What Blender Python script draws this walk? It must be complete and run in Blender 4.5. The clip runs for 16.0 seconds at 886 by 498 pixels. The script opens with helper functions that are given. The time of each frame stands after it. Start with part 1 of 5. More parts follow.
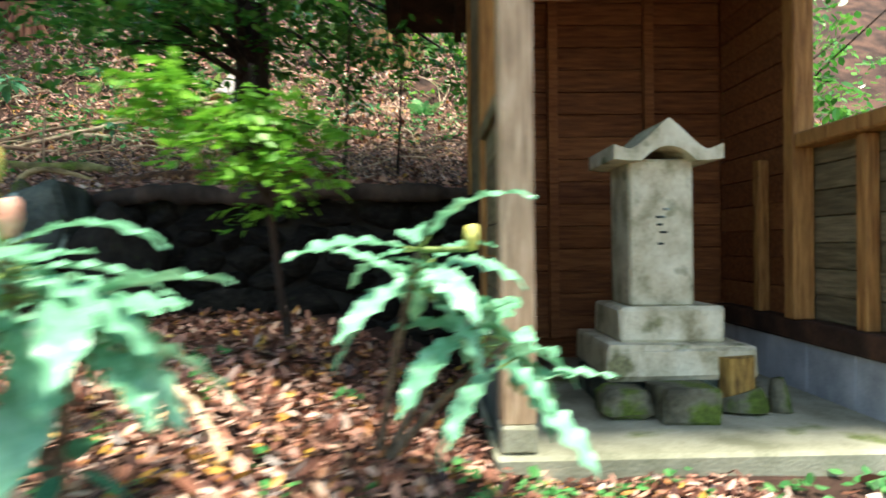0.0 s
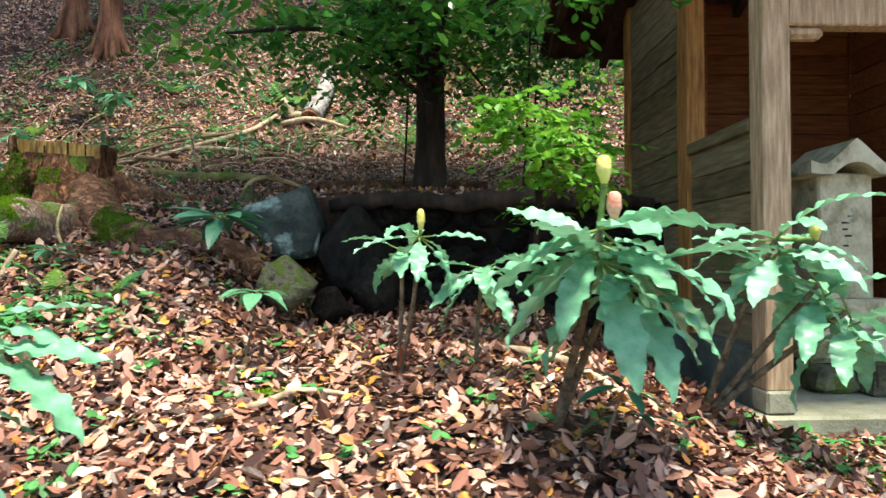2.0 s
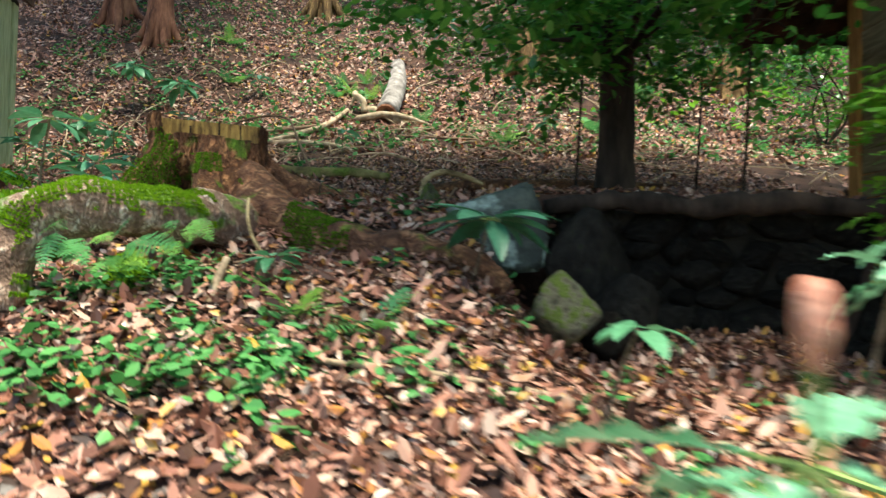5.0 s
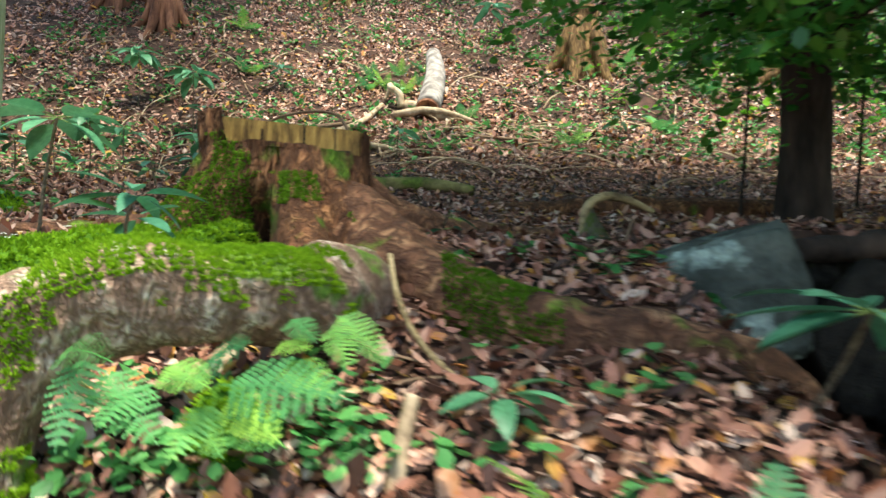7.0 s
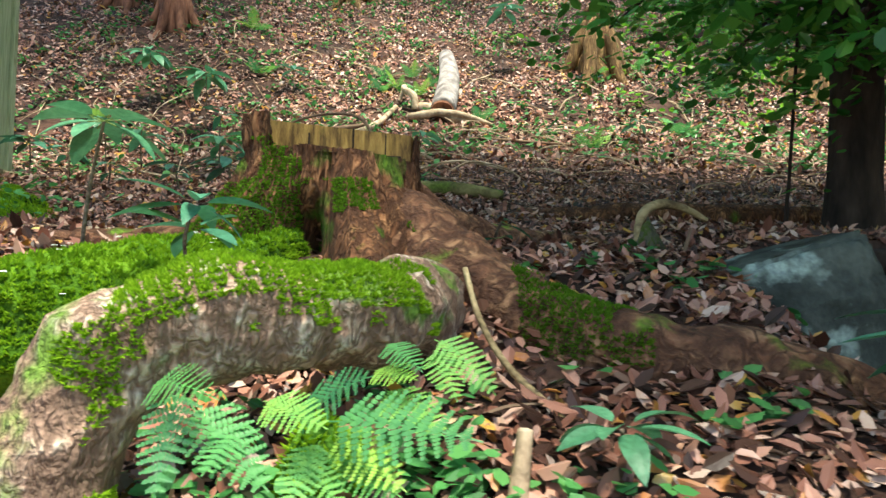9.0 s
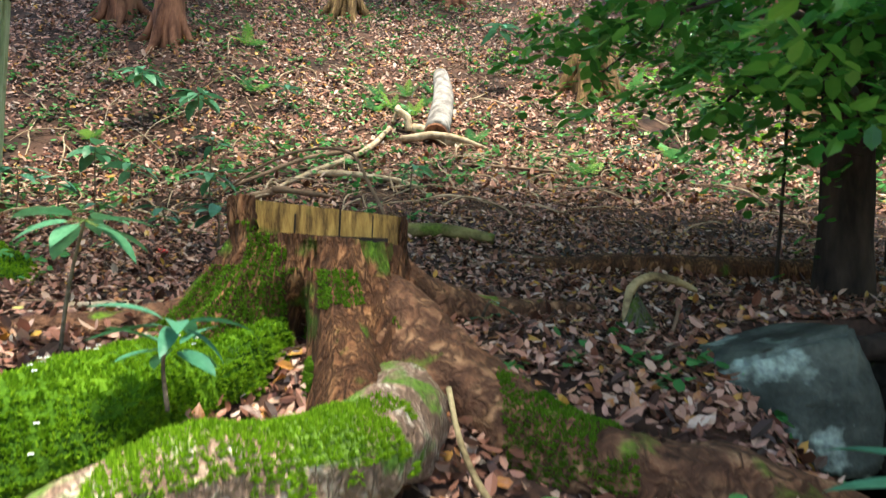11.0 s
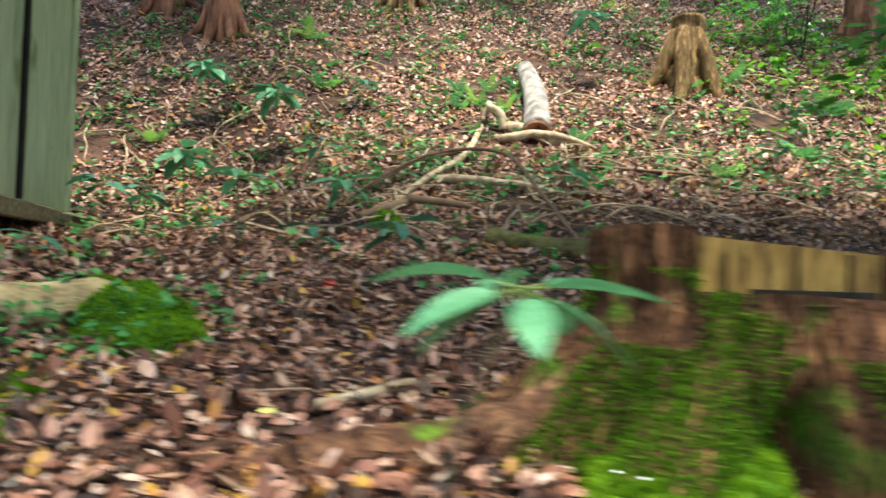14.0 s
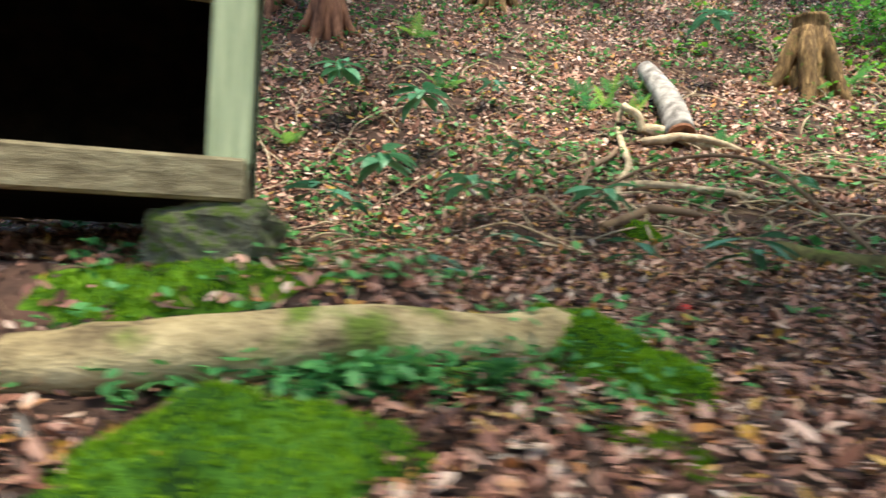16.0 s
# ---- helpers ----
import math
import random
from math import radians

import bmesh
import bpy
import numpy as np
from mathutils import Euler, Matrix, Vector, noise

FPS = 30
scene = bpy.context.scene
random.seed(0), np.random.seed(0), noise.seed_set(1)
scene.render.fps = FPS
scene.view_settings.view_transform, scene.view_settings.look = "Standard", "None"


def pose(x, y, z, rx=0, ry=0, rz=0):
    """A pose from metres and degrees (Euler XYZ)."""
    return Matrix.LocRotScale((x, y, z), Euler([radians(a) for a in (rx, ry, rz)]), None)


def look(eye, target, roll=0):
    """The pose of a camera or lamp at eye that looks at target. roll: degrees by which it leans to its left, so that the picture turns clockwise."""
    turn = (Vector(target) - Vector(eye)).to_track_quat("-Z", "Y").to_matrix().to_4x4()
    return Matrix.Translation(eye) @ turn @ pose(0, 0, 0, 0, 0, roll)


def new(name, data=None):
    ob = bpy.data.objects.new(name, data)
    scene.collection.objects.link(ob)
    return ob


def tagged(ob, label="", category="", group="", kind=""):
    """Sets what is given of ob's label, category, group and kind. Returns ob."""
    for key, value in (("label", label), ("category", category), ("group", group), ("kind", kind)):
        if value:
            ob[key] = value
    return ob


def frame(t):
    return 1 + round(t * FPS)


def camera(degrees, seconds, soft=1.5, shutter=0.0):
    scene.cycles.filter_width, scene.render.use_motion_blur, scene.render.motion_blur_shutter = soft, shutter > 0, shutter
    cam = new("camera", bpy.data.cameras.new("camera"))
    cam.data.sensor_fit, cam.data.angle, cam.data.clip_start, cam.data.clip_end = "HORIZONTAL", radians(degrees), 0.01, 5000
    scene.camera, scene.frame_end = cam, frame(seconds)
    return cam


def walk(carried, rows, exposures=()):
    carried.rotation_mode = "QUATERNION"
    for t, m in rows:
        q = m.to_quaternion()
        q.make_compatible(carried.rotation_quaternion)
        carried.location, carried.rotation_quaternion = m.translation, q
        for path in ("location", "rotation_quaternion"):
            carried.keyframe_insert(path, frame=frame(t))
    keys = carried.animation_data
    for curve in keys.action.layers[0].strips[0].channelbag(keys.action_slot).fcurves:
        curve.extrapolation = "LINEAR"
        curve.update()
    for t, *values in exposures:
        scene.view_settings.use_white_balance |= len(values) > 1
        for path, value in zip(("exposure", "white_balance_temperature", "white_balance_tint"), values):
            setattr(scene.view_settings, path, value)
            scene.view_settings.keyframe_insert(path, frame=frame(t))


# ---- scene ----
cam = camera(70.0, 16.0, soft=1.45, shutter=1.0)
PATH = [
    (0, (0.394, 0.491, 0.982), (0.432, 2.49, 0.971), -0.6),
    (0.5, (-0.028, 0.334, 0.89), (0.04, 2.332, 0.926), -0.3),
    (1, (-0.386, 0.182, 0.893), (-0.32, 2.18, 0.928), -0.3),
    (1.5, (-0.797, 0.053, 0.887), (-0.74, 2.052, 0.925), -0.3),
    (2, (-0.965, -0.012, 0.89), (-0.912, 1.987, 0.928), -0.1),
    (2.5, (-1.02, 0.015, 0.888), (-0.964, 2.014, 0.927), -0.0),
    (3, (-1.109, 0.154, 0.889), (-1.053, 2.152, 0.931), -0.0),
    (3.5, (-1.337, 0.321, 0.9), (-1.277, 2.32, 0.941), 0.0),
    (4, (-1.656, 0.44, 0.886), (-1.583, 2.438, 0.941), 1.0),
    (4.5, (-2.014, 0.612, 0.889), (-1.951, 2.61, 0.949), 1.1),
    (6.8, (-2.931, 1.88, 1.195), (-2.839, 3.877, 1.233), 1.3),
    (7, (-3.015, 1.984, 1.203), (-2.923, 3.982, 1.244), 1.5),
    (7.5, (-3.148, 2.101, 1.221), (-3.056, 4.098, 1.263), 1.6),
    (8, (-3.238, 2.13, 1.234), (-3.146, 4.127, 1.277), 1.6),
    (8.5, (-3.247, 2.12, 1.236), (-3.154, 4.117, 1.28), 1.6),
    (9, (-3.215, 2.1, 1.231), (-3.121, 4.097, 1.277), 1.7),
    (9.5, (-3.174, 2.081, 1.248), (-3.077, 4.078, 1.295), 1.7),
    (11.8, (-3.256, 2.199, 1.622), (-3.141, 4.195, 1.669), 2.3),
    (12, (-3.29, 2.325, 1.621), (-3.185, 4.322, 1.67), 1.7),
    (12.5, (-3.465, 2.539, 1.615), (-3.358, 4.536, 1.666), 1.7),
    (13, (-3.654, 2.738, 1.609), (-3.546, 4.734, 1.661), 1.7),
    (13.5, (-3.933, 2.973, 1.629), (-3.832, 4.97, 1.683), 1.8),
    (14, (-4.289, 3.074, 1.65), (-4.197, 5.072, 1.701), 1.8),
    (14.5, (-4.668, 3.192, 1.668), (-4.581, 5.189, 1.72), 1.9),
    (15, (-5.038, 3.288, 1.68), (-4.958, 5.285, 1.732), 1.9),
    (15.5, (-5.385, 3.349, 1.687), (-5.313, 5.347, 1.737), 2.0),
    (16, (-5.774, 3.393, 1.688), (-5.709, 5.392, 1.736), 2.2),
]
walk(cam, [(t, look(eye, target, roll)) for t, eye, target, roll in PATH], [(0, 1.58, 6800, 2), (2, 1.3, 6800, 4), (4.5, 1.08, 6900, 0), (8, 1.4, 6900, 1), (9.7, 1.35, 6900, 1), (12, 1.45, 6900, 3), (13.5, 1.42, 6900, 0), (16, 1.35, 6900, 4)])

# ---- light ----
world = bpy.data.worlds.new("sky")
scene.world = world
world.use_nodes = True
wn = world.node_tree.nodes
sky = wn.new("ShaderNodeTexSky")
sky.sky_type = "NISHITA"
sky.sun_disc = False
sky.sun_elevation, sky.sun_rotation = radians(76), radians(160)
wn["Background"].inputs[1].default_value = 0.13
world.node_tree.links.new(sky.outputs[0], wn["Background"].inputs[0])
sun = new("sun", bpy.data.lights.new("sun", "SUN"))
sun.data.energy, sun.data.angle, sun.data.color = 5.0, radians(13), (1, .94, .85)
sun.matrix_world = look((-1.2, 1.6, 12), (-2, 4, 1))

rnd = random.Random(7)
nrs = np.random.RandomState(11)


# ---- materials ----
def mat(name, stops, scale=6.0, rough=0.8, bump=0.3, fine=60.0, stretch=(1, 1, 1), rand="", spread=0.5, translucent=0.0, patch=None, spec=0.3, metal=0.0, crack=None):
    """A surface whose colour runs over stops by two scales of noise. rand: "island" or "object" picks the stop piece by piece.
    patch: (colour, amount, scale, upward) lays moss or lichen in patches, upward ones on faces that look up.
    crack: (scale, stretch, depth) cuts dark fissures."""
    m = bpy.data.materials.new(name)
    m.use_nodes = True
    nt = m.node_tree
    n, link = nt.nodes, nt.links.new
    b = n["Principled BSDF"]
    b.inputs["Roughness"].default_value = rough
    b.inputs["Metallic"].default_value = metal
    b.inputs["Specular IOR Level"].default_value = spec
    tc = n.new("ShaderNodeTexCoord")
    mp = n.new("ShaderNodeMapping")
    mp.inputs["Scale"].default_value = stretch
    link(tc.outputs["Object"], mp.inputs[0])
    big, small = n.new("ShaderNodeTexNoise"), n.new("ShaderNodeTexNoise")
    for node, s, d in ((big, scale, 4), (small, fine, 3)):
        node.inputs["Scale"].default_value, node.inputs["Detail"].default_value = s, d
        link(mp.outputs[0], node.inputs["Vector"])
    mixv = n.new("ShaderNodeMath")
    mixv.operation = "MULTIPLY_ADD"
    mixv.inputs[1].default_value = 0.45
    link(small.outputs["Fac"], mixv.inputs[0])
    sub = n.new("ShaderNodeMath")
    sub.operation = "MULTIPLY_ADD"
    sub.inputs[1].default_value, sub.inputs[2].default_value = 1.6, -0.52
    link(big.outputs["Fac"], sub.inputs[0])
    link(sub.outputs[0], mixv.inputs[2])
    value = mixv.outputs[0]
    if rand:
        src = n.new("ShaderNodeNewGeometry").outputs["Random Per Island"] if rand == "island" else n.new("ShaderNodeObjectInfo").outputs["Random"]
        mx = n.new("ShaderNodeMix")
        mx.inputs["Factor"].default_value = spread
        link(value, mx.inputs["A"])
        link(src, mx.inputs["B"])
        value = mx.outputs["Result"]
    ramp = n.new("ShaderNodeValToRGB")
    el = ramp.color_ramp.elements
    for i, (p, c) in enumerate(stops):
        e = el[i] if i < 2 else el.new(p)
        e.position, e.color = p, (*c, 1)
    link(value, ramp.inputs[0])
    colour = ramp.outputs[0]
    height = mixv.outputs[0]
    if crack:
        cm, cn, off, ab, cr = n.new("ShaderNodeMapping"), n.new("ShaderNodeTexNoise"), n.new("ShaderNodeMath"), n.new("ShaderNodeMath"), n.new("ShaderNodeMapRange")
        cm.inputs["Scale"].default_value = crack[1]
        link(tc.outputs["Object"], cm.inputs[0])
        cn.inputs["Scale"].default_value, cn.inputs["Detail"].default_value, cn.inputs["Distortion"].default_value = crack[0], 5, .5
        link(cm.outputs[0], cn.inputs["Vector"])
        off.operation, ab.operation = "SUBTRACT", "ABSOLUTE"
        off.inputs[1].default_value = .5
        link(cn.outputs["Fac"], off.inputs[0])
        link(off.outputs[0], ab.inputs[0])
        cr.inputs["From Max"].default_value = .13
        link(ab.outputs[0], cr.inputs["Value"])
        dk = n.new("ShaderNodeMix")
        dk.data_type = "RGBA"
        dk.inputs["A"].default_value = (stops[0][1][0] * .5 + stops[2][1][0] * .3, stops[0][1][1] * .5 + stops[2][1][1] * .3, stops[0][1][2] * .5 + stops[2][1][2] * .3, 1)
        link(cr.outputs[0], dk.inputs["Factor"])
        link(colour, dk.inputs["B"])
        colour = dk.outputs["Result"]
        hs = n.new("ShaderNodeMath")
        hs.operation = "MULTIPLY_ADD"
        hs.inputs[1].default_value = crack[2]
        link(cr.outputs[0], hs.inputs[0])
        link(height, hs.inputs[2])
        height = hs.outputs[0]
    if patch:
        c, amount, ps, upward = patch
        pn = n.new("ShaderNodeTexNoise")
        pn.inputs["Scale"].default_value, pn.inputs["Detail"].default_value = ps, 5
        link(tc.outputs["Object"], pn.inputs["Vector"])
        v = pn.outputs["Fac"]
        if upward:
            sep = n.new("ShaderNodeSeparateXYZ")
            link(n.new("ShaderNodeNewGeometry").outputs["Normal"], sep.inputs[0])
            ad = n.new("ShaderNodeMath")
            ad.operation = "MULTIPLY_ADD"
            ad.inputs[1].default_value = upward
            link(sep.outputs["Z"], ad.inputs[0])
            link(v, ad.inputs[2])
            v = ad.outputs[0]
        pr = n.new("ShaderNodeMapRange")
        pr.inputs["From Min"].default_value, pr.inputs["From Max"].default_value = amount, amount + .09
        link(v, pr.inputs["Value"])
        green = n.new("ShaderNodeValToRGB")
        green.color_ramp.elements[0].color = (c[0] * .45, c[1] * .45, c[2] * .5, 1)
        green.color_ramp.elements[1].color = (*c, 1)
        green.color_ramp.elements[0].position, green.color_ramp.elements[1].position = .3, .7
        link(small.outputs["Fac"], green.inputs[0])
        pm = n.new("ShaderNodeMix")
        pm.data_type = "RGBA"
        link(pr.outputs[0], pm.inputs["Factor"])
        link(colour, pm.inputs["A"])
        link(green.outputs[0], pm.inputs["B"])
        colour = pm.outputs["Result"]
    link(colour, b.inputs["Base Color"])
    if bump:
        bp = n.new("ShaderNodeBump")
        bp.inputs["Strength"].default_value, bp.inputs["Distance"].default_value = bump, 0.02
        link(height, bp.inputs["Height"])
        link(bp.outputs[0], b.inputs["Normal"])
    if translucent:
        tr, mixs = n.new("ShaderNodeBsdfTranslucent"), n.new("ShaderNodeMixShader")
        link(colour, tr.inputs[0])
        mixs.inputs[0].default_value = translucent
        link(b.outputs[0], mixs.inputs[1])
        link(tr.outputs[0], mixs.inputs[2])
        link(mixs.outputs[0], n["Material Output"].inputs[0])
    return m


SOIL = mat("soil", [(.25, (.02, .01, .007)), (.75, (.1, .05, .034)), (.5, (.05, .026, .018))], 3, .95, .8, 40)
LITTER = mat("dry_leaves", [(0, (.022, .01, .007)), (1, (.66, .52, .45)), (.22, (.06, .026, .018)), (.44, (.18, .07, .044)), (.62, (.36, .165, .115)), (.77, (.52, .29, .21)), (.84, (.58, .43, .35)), (.9, (.4, .15, .045)), (.95, (.5, .3, .05))], 9, .42, .15, 50, rand="island", spread=.9, spec=.35)
MOSS = mat("moss", [(.2, (.02, .05, .005)), (.85, (.13, .25, .016)), (.5, (.06, .14, .01))], 7, .95, 1.0, 120, spec=.1)
MOSSDARK = mat("dark_moss", [(.2, (.012, .035, .006)), (.85, (.09, .2, .02)), (.5, (.04, .11, .012))], 7, .95, 1.0, 120, spec=.1)
TUFT = mat("moss_tuft", [(0, (.08, .17, .01)), (1, (.4, .6, .04)), (.5, (.2, .38, .02))], 8, .8, 0, 60, rand="island", spread=.6, translucent=.45, spec=.1)
# The same moss tuft with shade put into its colours, for the stump
TUFTSHADE = mat("shaded_moss_tuft", [(0, (.04, .1, .008)), (1, (.22, .38, .03)), (.5, (.1, .22, .015))], 8, .8, 0, 60, rand="island", spread=.6, translucent=.4, spec=.1)
BARK = mat("stump_bark", [(.2, (.03, .012, .006)), (.85, (.44, .22, .1)), (.5, (.18, .075, .033))], 8, .9, 1.0, 45, (2, 2, .5), patch=((.1, .2, .012), .6, 5, .02), crack=(17, (2, 2, .7), .5))
ROOTBARK = mat("root_bark", [(.15, (.03, .012, .007)), (.85, (.42, .23, .12)), (.5, (.19, .085, .045))], 11, .85, 1.0, 60, patch=((.15, .26, .02), .74, 6, .16), crack=(16, (1, 1, 1), .3))
PALEBARK = mat("pale_root_bark", [(.15, (.1, .06, .04)), (.85, (.78, .72, .62)), (.45, (.36, .23, .165)), (.65, (.57, .45, .35))], 14, .85, .9, 70, patch=((.17, .3, .04), .57, 7, .12), crack=(30, (1.5, 1.5, .6), .3))
CUT = mat("sawn_wood", [(.2, (.1, .055, .016)), (.85, (.52, .33, .09)), (.5, (.32, .19, .05))], 8, .8, .5, 60, (6, 6, 1), patch=((.13, .16, .02), .62, 6, 0))
FARCUT = mat("rotting_stump_wood", [(.2, (.06, .03, .012)), (.85, (.5, .31, .13)), (.5, (.26, .15, .06))], 5, .9, .8, 40, (3, 3, .5), patch=((.13, .16, .02), .64, 6, 0), crack=(7, (2, 2, .3), .7))
CUTTOP = mat("weathered_end_grain", [(.2, (.05, .035, .03)), (.85, (.22, .17, .14)), (.5, (.12, .09, .075))], 8, .9, .5, 60)
TRUNK = mat("dark_bark", [(.2, (.012, .008, .006)), (.85, (.075, .05, .036)), (.5, (.035, .024, .018))], 7, .95, 1.0, 40, (1, 1, .3))
CEDAR = mat("cedar_bark", [(.2, (.05, .018, .01)), (.85, (.34, .15, .085)), (.5, (.17, .07, .04))], 7, .95, 1.0, 40, (1, 1, .2), patch=((.09, .15, .02), .66, 3, 0))
PALEWOOD = mat("bleached_wood", [(.2, (.2, .14, .09)), (.85, (.62, .5, .36)), (.5, (.42, .31, .2))], 10, .8, .5, 60)
GREYLOG = mat("grey_log", [(.2, (.1, .085, .08)), (.85, (.42, .38, .36)), (.5, (.24, .215, .2))], 7, .9, .6, 50)
TANLOG = mat("tan_log_bark", [(.2, (.12, .08, .04)), (.85, (.6, .46, .25)), (.5, (.38, .28, .14))], 5, .85, .6, 40, (.9, 1.6, 1.6), patch=((.17, .23, .03), .585, 3.5, .05))
MOSSLOG = mat("mossy_log_bark", [(.2, (.045, .036, .014)), (.85, (.27, .24, .09)), (.5, (.14, .12, .045))], 6, .9, .7, 50, patch=((.14, .2, .03), .56, 4, .05))
TWIG = mat("twig", [(.2, (.05, .03, .02)), (.85, (.36, .24, .15)), (.5, (.18, .11, .07))], 8, .85, .3, 60, rand="island", spread=.7)
STONE = mat("rough_stone", [(.2, (.02, .025, .02)), (.85, (.1, .115, .095)), (.5, (.045, .054, .046))], 6, .85, .8, 45, patch=((.4, .5, .42), .535, 5.0, 0))
# Deep shade under the bank is put into this near-black stone colour
WALLSTONE = mat("shaded_wall_stone", [(.2, (.006, .005, .004)), (.85, (.03, .027, .022)), (.5, (.014, .012, .01))], 5, .95, .8, 45, rand="object", spread=.35, patch=((.03, .05, .012), .66, 5, 0), spec=.1)
MOSSSTONE = mat("mossy_stone", [(.2, (.05, .048, .03)), (.85, (.26, .25, .17)), (.5, (.14, .135, .09))], 5, .9, .9, 45, patch=((.11, .16, .025), .5, 5, .06))
MONUMENT = mat("pale_carved_stone", [(.2, (.3, .27, .16)), (.85, (.8, .76, .58)), (.5, (.6, .55, .38))], 7, .9, .8, 60, (1, 1, .7), patch=((.3, .3, .15), .61, 5, 0))
CONCRETE = mat("mossy_concrete", [(.2, (.2, .2, .13)), (.85, (.52, .5, .37)), (.5, (.36, .35, .25))], 3, .9, .4, 70, patch=((.25, .3, .1), .6, 3, 0))
BLOCKM = mat("concrete_block", [(.2, (.28, .29, .31)), (.85, (.6, .61, .63)), (.5, (.45, .46, .48))], 5, .9, .4, 90, rand="object", spread=.3)
DARKBASE = mat("damp_concrete", [(.2, (.06, .068, .055)), (.85, (.2, .21, .17)), (.5, (.12, .13, .11))], 3, .85, .4, 70)
POSTW = mat("weathered_post_wood", [(.15, (.3, .2, .12)), (.85, (.7, .51, .34)), (.5, (.5, .335, .2))], 6, .75, .4, 45, (9, 9, .8))
BROWNW = mat("stained_brown_wood", [(.15, (.12, .035, .012)), (.85, (.36, .14, .05)), (.5, (.23, .08, .027))], 5, .7, .4, 45, (1, 9, 9), rand="object", spread=.3)
BROWNP = mat("brown_post_wood", [(.15, (.18, .07, .02)), (.85, (.52, .26, .08)), (.5, (.36, .17, .05))], 6, .7, .4, 45, (9, 9, .8))
SIDEW = mat("greyed_board_wood", [(.15, (.085, .065, .034)), (.85, (.31, .245, .14)), (.5, (.18, .14, .076))], 5, .8, .5, 45, (9, 1, 9), rand="object", spread=.35, patch=((.16, .2, .06), .62, 3, 0))
HUTW = mat("green_grey_board_wood", [(.15, (.24, .28, .15)), (.85, (.58, .63, .38)), (.5, (.42, .47, .27))], 5, .8, .35, 45, (9, 9, .7), rand="object", spread=.25, patch=((.26, .3, .1), .62, 2, 0))
HUTBEAM = mat("hut_beam_wood", [(.15, (.12, .09, .045)), (.85, (.36, .3, .17)), (.5, (.23, .18, .1))], 5, .8, .4, 45, (1, 6, 6))
DARKW = mat("dark_roof_wood", [(.15, (.02, .01, .006)), (.85, (.1, .045, .025)), (.5, (.05, .024, .014))], 6, .85, .4, 45)
# Near black: indoor shade put into the colour; also used for dark trim
INSIDE = mat("dark_and_shaded_wood", [(.15, (.006, .005, .004)), (.85, (.03, .02, .014)), (.5, (.015, .011, .008))], 6, .9, .3, 45)
LEAFBLUE = mat("blue_green_leaf", [(.1, (.08, .24, .11)), (.9, (.28, .56, .36)), (.5, (.17, .42, .25))], 9, .36, .12, 40, rand="object", spread=.4, translucent=.22, spec=.5)
LEAFMID = mat("mid_green_leaf", [(.1, (.04, .15, .07)), (.9, (.14, .38, .2)), (.5, (.08, .26, .13))], 9, .45, .1, 40, rand="object", spread=.4, translucent=.25, spec=.45)
LEAFDARK = mat("dark_green_leaf", [(.1, (.025, .11, .06)), (.9, (.09, .28, .17)), (.5, (.05, .19, .11))], 9, .45, .1, 40, rand="object", spread=.4, translucent=.2, spec=.45)
LEAFBRIGHT = mat("bright_green_leaf", [(.1, (.06, .2, .015)), (.9, (.24, .5, .05)), (.5, (.13, .34, .03))], 9, .45, .1, 40, rand="island", spread=.6, translucent=.4, spec=.4)
CROWN = mat("tree_leaf", [(0, (.015, .07, .015)), (1, (.22, .5, .08)), (.5, (.07, .26, .04))], 2, .26, .05, 40, rand="island", spread=.6, translucent=.42, spec=.6)
HERB = mat("herb_leaf", [(0, (.03, .11, .03)), (1, (.16, .42, .12)), (.5, (.07, .26, .07))], 3, .5, .05, 40, rand="island", spread=.7, translucent=.3)
FERN = mat("fern_green", [(.1, (.05, .2, .09)), (.9, (.36, .6, .1)), (.5, (.12, .36, .1))], 9, .5, .1, 40, rand="object", spread=.7, translucent=.35)
STEM = mat("grey_brown_stem", [(.2, (.06, .045, .03)), (.85, (.24, .19, .13)), (.5, (.14, .11, .075))], 20, .8, .5, 80)
REDSTEM = mat("reddish_stem_base", [(.2, (.16, .03, .012)), (.85, (.42, .1, .04)), (.5, (.3, .06, .025))], 20, .7, .4, 80)
GREENSTEM = mat("green_stalk", [(.2, (.08, .13, .03)), (.85, (.24, .34, .1)), (.5, (.15, .22, .06))], 20, .6, .2, 80)
BUD = mat("yellow_bud", [(.2, (.5, .42, .08)), (.85, (.72, .68, .24)), (.5, (.62, .56, .15))], 20, .6, .2, 80)
PINKBUD = mat("pink_bud", [(.2, (.45, .13, .09)), (.85, (.72, .42, .32)), (.5, (.6, .25, .17))], 20, .6, .2, 80)
WHITE = mat("tiny_white_petal", [(.2, (.6, .65, .6)), (.85, (.85, .88, .82))], 20, .6, 0, 80)
RED = mat("red_petal", [(.2, (.6, .03, .03)), (.85, (.8, .08, .06))], 20, .5, 0, 80)


# ---- building helpers ----
def thing(name, label, category, group="", at=(0, 0, 0), kind=""):
    ob = new(name)
    ob.location = at
    return tagged(ob, label, category, group, kind)


def part(name, bm, material, parent=None, label="", smooth=False):
    """Links a bmesh as one mesh object under a thing or a part."""
    me = bpy.data.meshes.new(name)
    bm.to_mesh(me)
    bm.free()
    return piece(name, me, material, parent, label, smooth)


